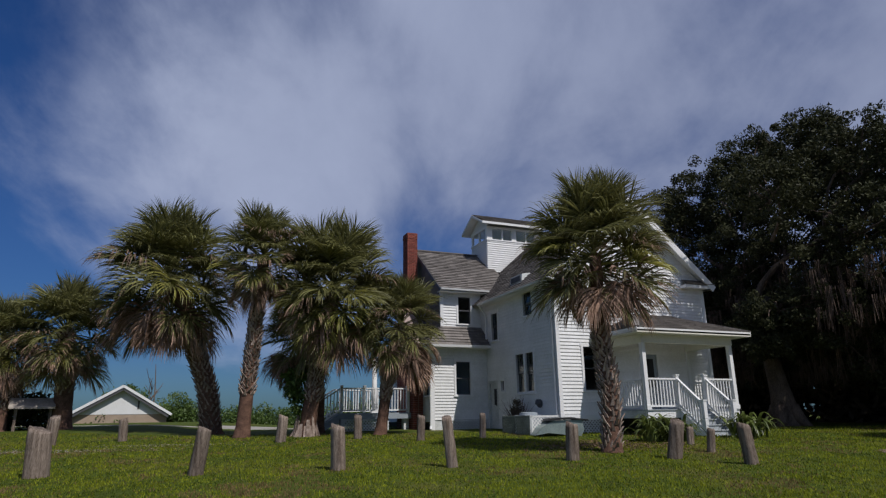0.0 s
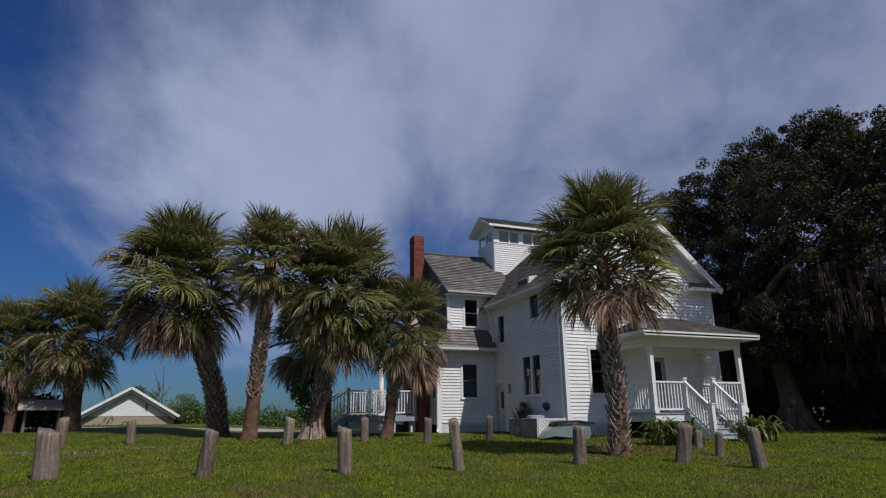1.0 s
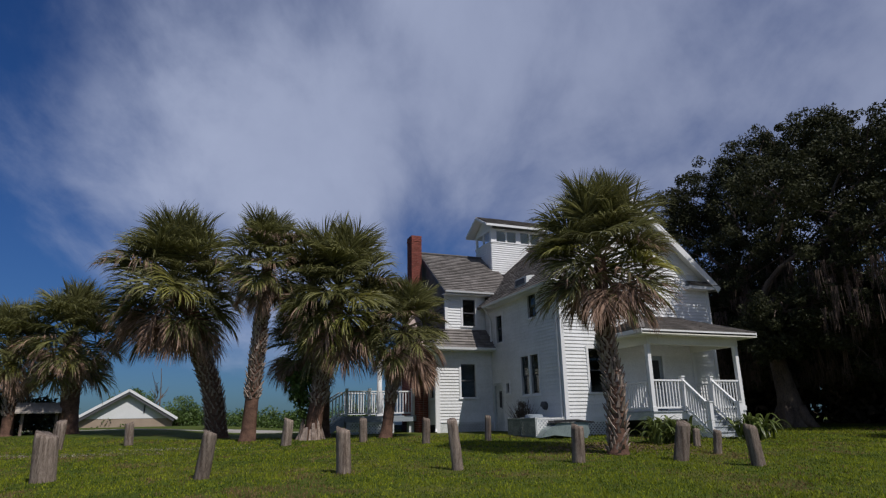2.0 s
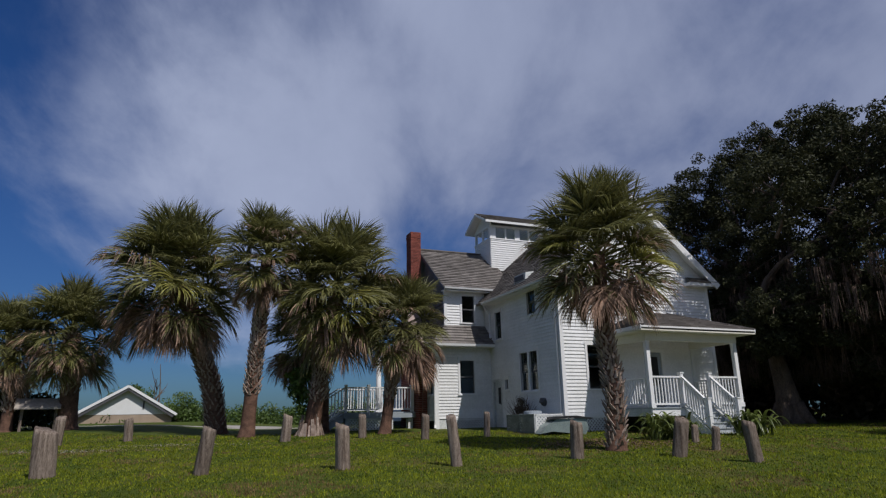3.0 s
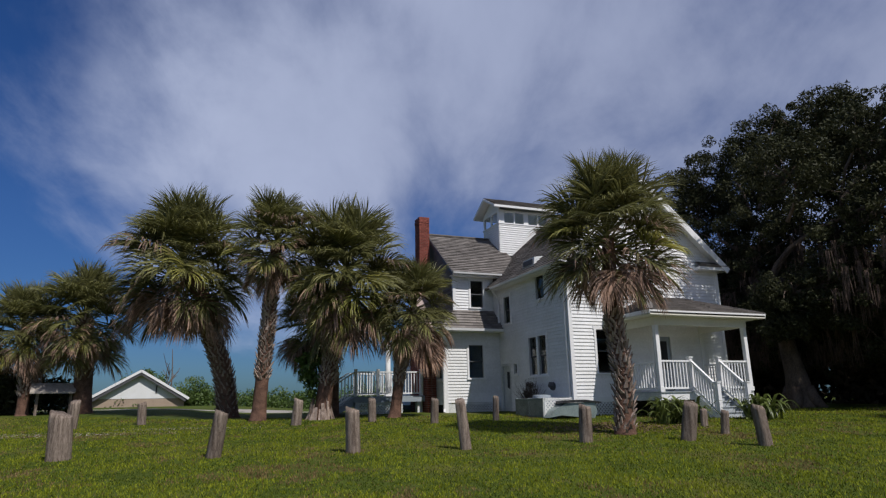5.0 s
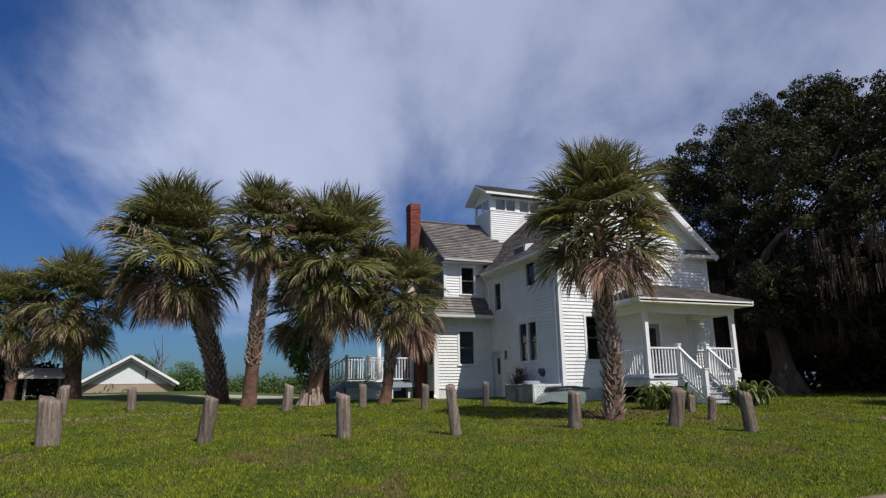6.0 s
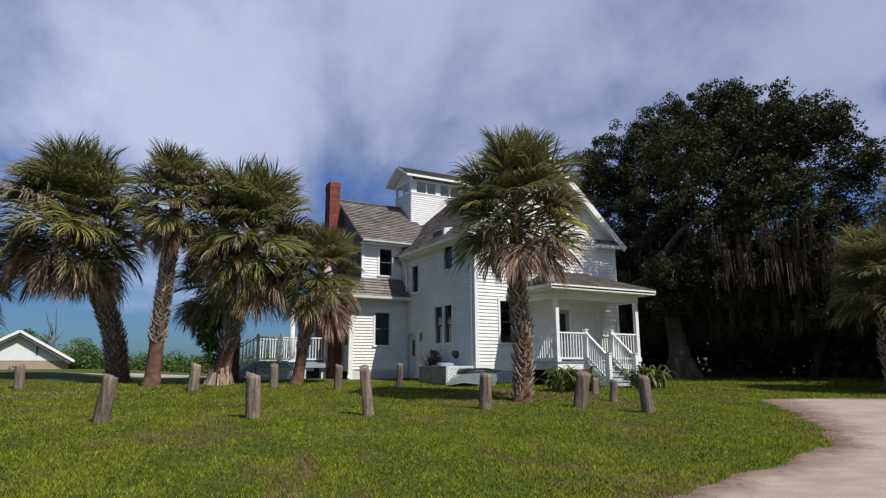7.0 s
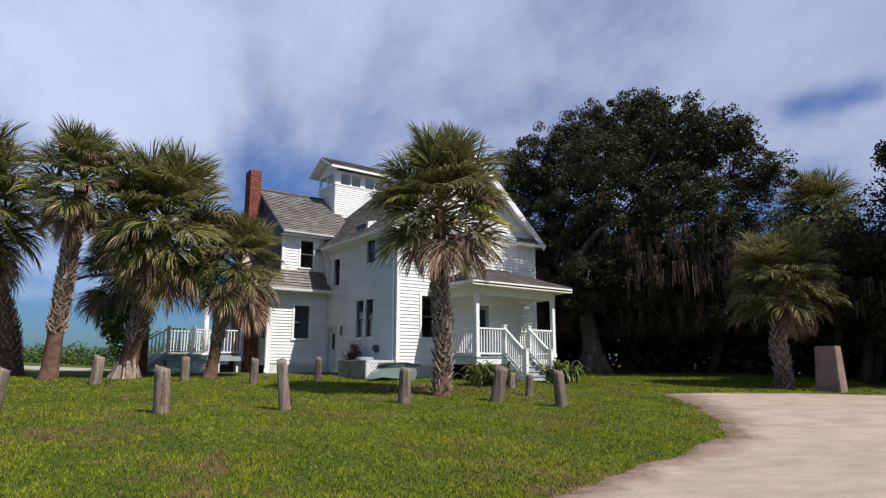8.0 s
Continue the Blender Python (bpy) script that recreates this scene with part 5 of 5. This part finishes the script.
# a tree at the near edge of the woods shades the squat palm
EDGE = [(20.6, 12.3, 11.7, 1.9), (22.0, 14.3, 9.2, 2.0), (23.0, 13.4, 10.4, 2.3), (19.55, 14.75, 8.15, 0.7), (21.0, 14.6, 7.6, 1.2)]
ez = height(22.0, 13.9)
et = thing("edge_tree", pose(22.0, 13.9, ez), "dark broad-leaved tree at the near edge of the woods", "tree")
g = Geo()
limb(g, (0, 0, -0.2), (-0.3, -0.2, 6.4), 0.26, 0.16, rnd, 0.04)
for x, y, z, r in EDGE:
    limb(g, (-0.3, -0.2, 6.2), (x - 22.0, y - 13.9, z - ez), 0.11, 0.03, rnd, 0.12)
part("trunk", g, M_OAK_BARK, et, smooth=True)
part("crown", quad_mesh("crown", leaf_cloud(EDGE, 420, 110, 0.085, 0.45, 41, 0.4) - np.array((22.0, 13.9, ez)), M_OAK_LEAF), None, et, kind="stuff")

# far growth on the river side
FAR = [(-22 + i * 1.9 + rnd.uniform(-0.6, 0.6), 44.5 + rnd.uniform(-2, 2) + 0.1 * i, 1.15 + rnd.uniform(-0.3, 0.35), 1.35) for i in range(18)]
v = leaf_cloud(FAR, 1500, 60, 0.10, 0.6, 12)
tagged(new("far_bushes", quad_mesh("far_bushes", v, M_BUSH)), "low line of sunlit green bushes beyond the lawn", "bushes", kind="stuff")
for lobes, n, label in (([(-22.6, 45.5, 2.9, 1.2), (-21.8, 46.0, 3.3, 1.0), (-23.2, 45.6, 1.6, 1.4)], 130, "small bright green tree behind the outbuilding"), ([(-18.6, 45.0, 2.3, 1.2), (-17.8, 45.5, 1.8, 1.3), (-18.9, 45.2, 1.0, 1.2)], 120, "ragged green tree behind the outbuilding"), ([(-26.5, 45.0, 2.4, 0.9), (-26.2, 45.2, 1.2, 1.1)], 70, "thin grey-green tree behind the outbuilding")):
    x, y, z, r = lobes[0]
    root = thing("small_tree", pose(x, y, height(x, y)), label, "tree", "trees behind the outbuilding")
    g = Geo()
    limb(g, (0, 0, -0.2), (0.2, 0, z - height(x, y)), 0.12, 0.04, rnd, 0.06)
    part("trunk", g, M_OAK_BARK, root)
    part("crown", quad_mesh("crown", leaf_cloud(lobes, n, 70, 0.09, 0.5, n) - np.array((x, y, height(x, y))), M_BUSH), None, root, kind="stuff")
# a bare tree
bt = thing("bare_tree", pose(-20.6, 46.0, height(-20.6, 46)), "bare twiggy tree against the sky", "tree")
g = Geo()
for k in range(26):
    a, s = rnd.uniform(0, 6.28), rnd.uniform(0.35, 1.0)
    b0 = Vector((0, 0, 5.6 * s * 0.75))
    limb(g, b0, b0 + Vector((math.cos(a) * 1.5 * (1.2 - s), math.sin(a) * 1.0, rnd.uniform(0.6, 1.5))), 0.03, 0.012, rnd, 0.1, 4)
limb(g, (0, 0, -0.3), (0.1, 0, 5.8), 0.09, 0.02, rnd, 0.05)
part("branches", g, M_OAK_BARK, bt, kind="stuff")
# dark bushes under the outer palms
DARK = [(-17.6, 26.3, 2.1, 1.0), (-18.8, 26.2, 2.3, 1.2), (-16.6, 26.9, 1.9, 0.8), (-20.3, 26.6, 2.2, 1.3)]
tagged(new("dark_bush", quad_mesh("dark_bush", leaf_cloud(DARK, 330, 30, 0.12, 0.5, 15), M_OAK_LEAF)), "dark dense bush under the outer palms", "bush", kind="stuff")
VINE = [(-5.25, 23.3, 2.45, 0.42), (-5.3, 23.4, 3.0, 0.38), (-5.1, 23.2, 1.9, 0.3)]
vine = tagged(new("green_vine", quad_mesh("green_vine", leaf_cloud(VINE, 60, 22, 0.09, 0.25, 16), M_BUSH)), "leafy green vine growing beside a palm trunk", "vine", kind="stuff")

# ---- road and tracks ----


def road_edge(y):
    pts = ((-40, -60), (-2, -9), (4.0, -4.0), (5.2, 1.3), (5.88, 2.55), (6.27, 3.15), (6.75, 3.9), (7.38, 5.05), (8.11, 6.15), (9.15, 7.3), (10.39, 8.15), (12.06, 9.1), (15.3, 10.5))
    for (y0, x0), (y1, x1) in zip(pts, pts[1:]):
        if y <= y1:
            return x0 + (x1 - x0) * (y - y0) / (y1 - y0)
    return 10.6


def road_in(x, y):
    """How far inside the sandy drive a place lies, in metres."""
    far = 15.6 - 0.035 * max(x - 10.7, 0.0) ** 2 - y
    wob = 0.22 * noise.noise((x * 0.9, y * 0.9, 1.0)) + 0.10 * noise.noise((x * 3.1, y * 3.1, 5.0))
    return min(0.75 * (x - road_edge(min(y, 15.3))), far * 1.0) + wob


def strip(name, inside, x0, x1, y0, y1, cell, mat, label, lift=0.03):
    g, idx = Geo(), {}
    nx, ny = int((x1 - x0) / cell), int((y1 - y0) / cell)

    def vert(i, k):
        if (i, k) not in idx:
            x, y = x0 + i * cell, y0 + k * cell
            d = inside(x, y)
            idx[i, k] = len(g.v)
            g.v.append((x, y, height(x, y) + max(-0.05, min(lift, d * 0.12)) + 0.006 * noise.noise((x * 4, y * 4, 2))))
        return idx[i, k]

    for i in range(nx):
        for k in range(ny):
            if inside(x0 + (i + 0.5) * cell, y0 + (k + 0.5) * cell) > -cell * 1.5:
                g.f.append((vert(i, k), vert(i + 1, k), vert(i + 1, k + 1), vert(i, k + 1)))
    me = g.mesh(name, mat, True)
    me.attributes.new("worn", "FLOAT", "POINT").data.foreach_set("value", [inside(p[0], p[1]) for p in g.v])
    return tagged(new(name, me), label, "road", kind="structure")




def sand_material():
    """Pale packed sand that turns to brown soil and litter along its ragged edge, with faint wheel marks."""
    mat = material("pale_sand", (0.40, 0.325, 0.265), 0.95, (0.29, 0.235, 0.19), 1.6, 55, 0.5, 0.1, stretch=(0.8, 1.15, 1), amount=0.6)
    nt = mat.node_tree
    N, L = nt.nodes.new, nt.links.new
    b = nt.nodes["Principled BSDF"]
    colour = b.inputs["Base Color"].links[0].from_socket
    at, tc = N("ShaderNodeAttribute"), N("ShaderNodeTexCoord")
    at.attribute_name = "worn"
    for scale, stretch, amp, lo, hi, k, tint in ((1.3, (1, 1, 1), 1.8, 0.30, 0.85, 0.70, (0.19, 0.125, 0.093)), (7.0, (1, 1, 1), 1.6, 0.0, 0.45, 0.65, (0.10, 0.065, 0.05)), (3.0, (0.35, 1.6, 1), 9.0, -1.5, 1.6, 0.35, (0.22, 0.165, 0.13))):
        nz, mp, add, mul, r, mix = N("ShaderNodeTexNoise"), N("ShaderNodeMapping"), N("ShaderNodeMath"), N("ShaderNodeMath"), N("ShaderNodeMapRange"), N("ShaderNodeMix")
        mp.inputs["Scale"].default_value = stretch
        mp.inputs["Rotation"].default_value = (0, 0, 0.35)
        nz.inputs["Scale"].default_value, nz.inputs["Detail"].default_value = scale, 7
        L(tc.outputs["Object"], mp.inputs[0]), L(mp.outputs[0], nz.inputs["Vector"])
        mul.operation = "MULTIPLY_ADD"
        L(nz.outputs["Fac"], mul.inputs[0])
        mul.inputs[1].default_value, mul.inputs[2].default_value = amp, -amp / 2
        L(mul.outputs[0], add.inputs[0])
        if amp < 5:
            L(at.outputs["Fac"], add.inputs[1])
        else:
            add.inputs[1].default_value = 0.6
        r.interpolation_type = "SMOOTHSTEP"
        r.inputs["From Min"].default_value, r.inputs["From Max"].default_value = lo, hi
        r.inputs["To Min"].default_value, r.inputs["To Max"].default_value = k, 0.0
        L(add.outputs[0], r.inputs["Value"]), L(r.outputs[0], mix.inputs["Factor"])
        mix.data_type = "RGBA"
        mix.inputs["B"].default_value = (*tint, 1)
        L(colour, mix.inputs["A"])
        colour = mix.outputs["Result"]
    L(colour, b.inputs["Base Color"])
    return mat


M_SAND = sand_material()
strip("road", road_in, -6, 34, -3, 16, 0.12, M_SAND, "pale sandy drive with worn ragged edges")



def path_in(x, y):
    mid = 30.6 + 0.03 * (x + 20) + 0.8 * math.sin(x * 0.2)
    d = 0.32 - abs(y - mid)
    pad = 1.2 - math.hypot((x + 9.5) * 0.55, y - 31.8)
    return max(d, pad) + 0.15 * noise.noise((x, y, 4))


M_PATH = material("pale_path", (0.36, 0.33, 0.29), 0.9, (0.25, 0.23, 0.20), 1.5, 25, 0.3)
strip("path", path_in, -46, -5, 28, 34.5, 0.3, M_PATH, "narrow pale path across the far lawn", 0.015)

# bits of pale shell on the worn grass, brown litter along the drive
rs = np.random.RandomState(4)


def scatter(name, n, place, size, mat, label, category, lift=0.01, wide=1.0):
    out = []
    while len(out) < n * 4:
        x, y = place()
        a, s = rs.uniform(0, 6.28), size * rs.uniform(0.5, 1.5)
        z = height(x, y) + lift + rs.uniform(0, 0.012)
        c, d = math.cos(a) * s, math.sin(a) * s
        t = rs.uniform(-0.3, 0.3) * s
        out += [(x - c, y - d, z + t), (x + d * wide, y - c * wide, z), (x + c, y + d, z - t), (x - d * wide, y + c * wide, z)]
    return tagged(new(name, quad_mesh(name, np.array(out), mat)), label, category, kind="stuff")


M_SHELL = material("pale_shell", (0.42, 0.37, 0.31), 0.8, (0.27, 0.23, 0.19), 10, 50, 0.1, island=0.25)
M_LITTER = material("brown_litter", (0.20, 0.12, 0.075), 0.9, (0.10, 0.06, 0.04), 10, 50, 0.1, island=0.4)


def shell_place():
    k = rs.randint(3)
    cx, cy, sx, sy = ((-10.6, 18.6, 1.6, 0.35), (-12.6, 18.4, 1.2, 0.3), (-8.6, 20.0, 1.3, 0.3))[k]
    return rs.normal(cx, sx), rs.normal(cy, sy)


scatter("shell_bits", 2400, shell_place, 0.02, M_SHELL, "pale crushed shell on worn grass", "shells")


def litter_place():
    while True:
        y = rs.uniform(4.5, 15.2)
        x = road_edge(y) + rs.normal(0.55, 0.45)
        if road_in(x, y) > -0.1:
            return x, y


scatter("leaf_litter", 2200, litter_place, 0.007, M_LITTER, "brown leaf litter along the edge of the drive", "litter", 0.03)
scatter("leaf_litter", 3600, lambda: (rs.normal(4.7, 1.1), rs.normal(17.9, 0.9)), 0.03, M_LITTER, "brown litter under the palm", "litter")

# ---- grass ----
M_BLADE = leaf_material("grass_blades", (0.27, 0.295, 0.022), (0.16, 0.188, 0.014), 0.7, island=0.4, vary=0.0, back=0.3, spec=0.06)
M_DEEP = leaf_material("dark_grass_blades", (0.075, 0.108, 0.010), (0.040, 0.060, 0.007), 0.7, island=0.4, vary=0.0, back=0.3, spec=0.06)
M_THATCH = leaf_material("dry_grass_blades", (0.25, 0.175, 0.075), (0.12, 0.075, 0.038), 0.8, island=0.35, vary=0.0, back=0.2, spec=0.1)


def grass():
    """Tufts of bright and dark green blades, and tan ones in the dry patches."""
    rs = np.random.RandomState(2)
    sets = [], [], []
    n = 0
    while n < 300000:
        y = 4.6 + 19.4 * rs.uniform() ** 2.0
        x = rs.uniform(-0.85, 0.98) * (y + 3.0)
        if road_in(x, y) > 0.10 * rs.normal() + 0.02:
            continue
        n += 1
        dry = noise.noise((x * 0.55, y * 0.42, 9.0)) + 0.8 * noise.noise((x * 2.4, y * 1.9, 2.0))
        tuft = noise.noise((x * 7.0, y * 5.0, 4.0)) + 0.95 * noise.noise((x * 1.1, y * 0.8, 6.0))
        h = rs.uniform(0.016, 0.044) * (1.0 + 0.45 * tuft) * (1 + 0.02 * y)
        a, t = rs.uniform(0, 6.28), rs.uniform(0, 6.28)
        w = 0.005 * (1 + 0.07 * y)
        z = height(x, y) - 0.005
        dx, dy = math.cos(a) * w, math.sin(a) * w
        k = rs.uniform(0.2, 0.9) * h
        roll = rs.uniform()
        kind = 2 if roll < 0.03 - 1.6 * min(0.0, dry + 0.14) else 1 if rs.uniform() < 0.30 - 1.0 * tuft else 0
        sets[kind].extend([(x - dx, y - dy, z), (x + dx, y + dy, z), (x + math.cos(t) * k, y + math.sin(t) * k, z + h)])
    return [np.array(v) for v in sets]


for (name, mat, label), v in zip((("grass", M_BLADE, "short uneven mown grass blades"), ("dark_grass", M_DEEP, "darker tufts in the mown lawn"), ("dry_grass", M_THATCH, "patches of dry tan grass in the lawn")), grass()):
    tagged(new(name, quad_mesh(name, v, mat, 3)), label, "grass", kind="stuff")

# ---- lilies by the steps ----


def strap_leaf(seed, ln, wide):
    rnd = random.Random(seed)
    g, rows = Geo(), []
    for i in range(8):
        s = i / 7
        p = Vector((ln * (s - 0.25 * s ** 3), 0, ln * (0.85 * s - 0.95 * s ** 2.6)))
        w = wide * (0.5 + 1.6 * s * (1 - s)) * (1 - s ** 4)
        rows.append((p + Vector((0, -w, 0.25 * w)), p, p + Vector((0, w, 0.25 * w))))
    vs = [q for r in rows for q in r]
    g.add(vs, [(i * 3 + k, i * 3 + k + 1, i * 3 + k + 4, i * 3 + k + 3) for i in range(7) for k in range(2)])
    return g.mesh("leaf", M_LILY, True)


M_LILY = leaf_material("lily_leaves", (0.15, 0.185, 0.045), (0.06, 0.08, 0.02), 0.35, vary=0.35)
STRAPS = [strap_leaf(1, 0.8, 0.04), strap_leaf(2, 0.92, 0.042), strap_leaf(3, 0.7, 0.038)]


def lily(x, y, wide, n, seed, label):
    rnd = random.Random(seed)
    ob = thing("lily_plant", pose(x, y, height(x, y)), label, "plant", "lilies beside the steps")
    for i in range(n):
        ox, oy = rnd.gauss(0, wide * 0.32), rnd.gauss(0, 0.16)
        m = pose(ox, oy, -0.02, 0, rnd.uniform(-58, -8), rnd.uniform(0, 360)) @ Matrix.Scale(rnd.uniform(0.95, 1.5), 4)
        part("leaf", STRAPS[rnd.randrange(3)], None, ob, m=m)


lily(6.72, 18.85, 0.95, 120, 1, "sunlit clump of arching strap-leaved lilies at the porch")
lily(9.5, 19.75, 0.7, 90, 2, "clump of strap-leaved lilies beside the stairs")
lily(6.25, 18.7, 0.45, 40, 3, "small clump of lilies against the porch stairs")

# ---- stone marker, panel, outbuilding ----
M_STONE = material("pink_grey_stone", (0.27, 0.19, 0.16), 0.85, (0.15, 0.11, 0.097), 2.5, 35, 0.4, 0.2)
g = Geo()
w0, w1, d0, d1, hh = 0.35, 0.29, 0.29, 0.22, 1.36
g.add([(-w0, -d0, -0.1), (w0, -d0, -0.1), (w0, d0, -0.1), (-w0, d0, -0.1), (-w1, -d1, hh), (w1, -d1, hh), (w1, d1, hh), (-w1, d1, hh)],
      [(3, 2, 1, 0), (4, 5, 6, 7), (0, 1, 5, 4), (1, 2, 6, 5), (2, 3, 7, 6), (3, 0, 4, 7)])
me = fix(g.mesh("stone_marker", M_STONE))
bm = bmesh.new()
bm.from_mesh(me)
bmesh.ops.bevel(bm, geom=bm.edges[:], offset=0.02, segments=2, affect="EDGES")
bm.to_mesh(me)
bm.free()
marker = tagged(new("stone_marker", me), "tapered pinkish stone marker on the grass by the drive", "stone marker")
marker.matrix_basis = pose(16.35, 15.5, height(16.35, 15.5), 0, 0, -67)

panel = thing("information_panel", pose(-15.9, 25.3, height(-15.9, 25.3), 0, 0, 30), "weathered slanted information panel on posts", "sign")
part("board", Geo().prism([(-0.8, -0.3, 0.82), (0.75, -0.3, 0.82), (0.75, 0.35, 1.2), (-0.8, 0.35, 1.2)], (0, 0, 0.05)), M_SHELL, panel, "pale faded panel")
for x in (-0.6, 0.55):
    part("leg", Geo().box((x, 0.0, -0.2), (x + 0.1, 0.1, 0.98)), M_POST, panel)

M_TAN = material("tan_block", (0.40, 0.31, 0.23), 0.9, (0.30, 0.23, 0.17), 1.5, 25, 0.3)
M_ROOFW = material("pale_roofing", (0.62, 0.62, 0.60), 0.7, (0.48, 0.48, 0.46), 1.5, 20, 0.1)
gx, gy, ga = -20.73, 42.14, 26.0
shed = thing("outbuilding", pose(gx, gy, -1.0, 0, 0, ga), "low outbuilding with a white gable over tan block walls", "outbuilding")
hw, ev, rg = 2.9, 3.05, 4.8
part("wall", Geo().box((-hw + 0.12, 0, 0), (hw - 0.12, 7, ev)), M_TAN, shed, "tan block walls")
part("gable", Geo().prism([(-hw + 0.12, -0.02, ev), (hw - 0.12, -0.02, ev), (0, -0.02, rg - 0.06)], (0, 7, 0)), M_WHITE, shed, "white gable end")
for s in (-1, 1):
    u = s * (hw + 0.15)
    part("roof", Geo().prism([(u, -0.35, ev - 0.10), (0, -0.35, rg), (0, -0.35, rg + 0.10), (u, -0.35, ev)], (0, 7.6, 0)), M_ROOFW, shed, "pale roof slope")
    part("barge_board", Geo().bar((u, -0.38, ev - 0.04), (0, -0.38, rg + 0.05), 0.05, 0.16), M_TRIM, shed)
    # dark bar added to paint the band of shade under the roof edge
    part("soffit", Geo().bar((s * (hw - 0.05), -0.19, ev - 0.16), (0, -0.19, rg - 0.13), 0.33, 0.16), M_SASH, shed, "soffit bar under the barge board, dark grey for the shade there")
part("vent", Geo().box((0.95, -0.06, ev + 0.35), (1.05, -0.02, ev + 0.85)), M_SASH, shed)
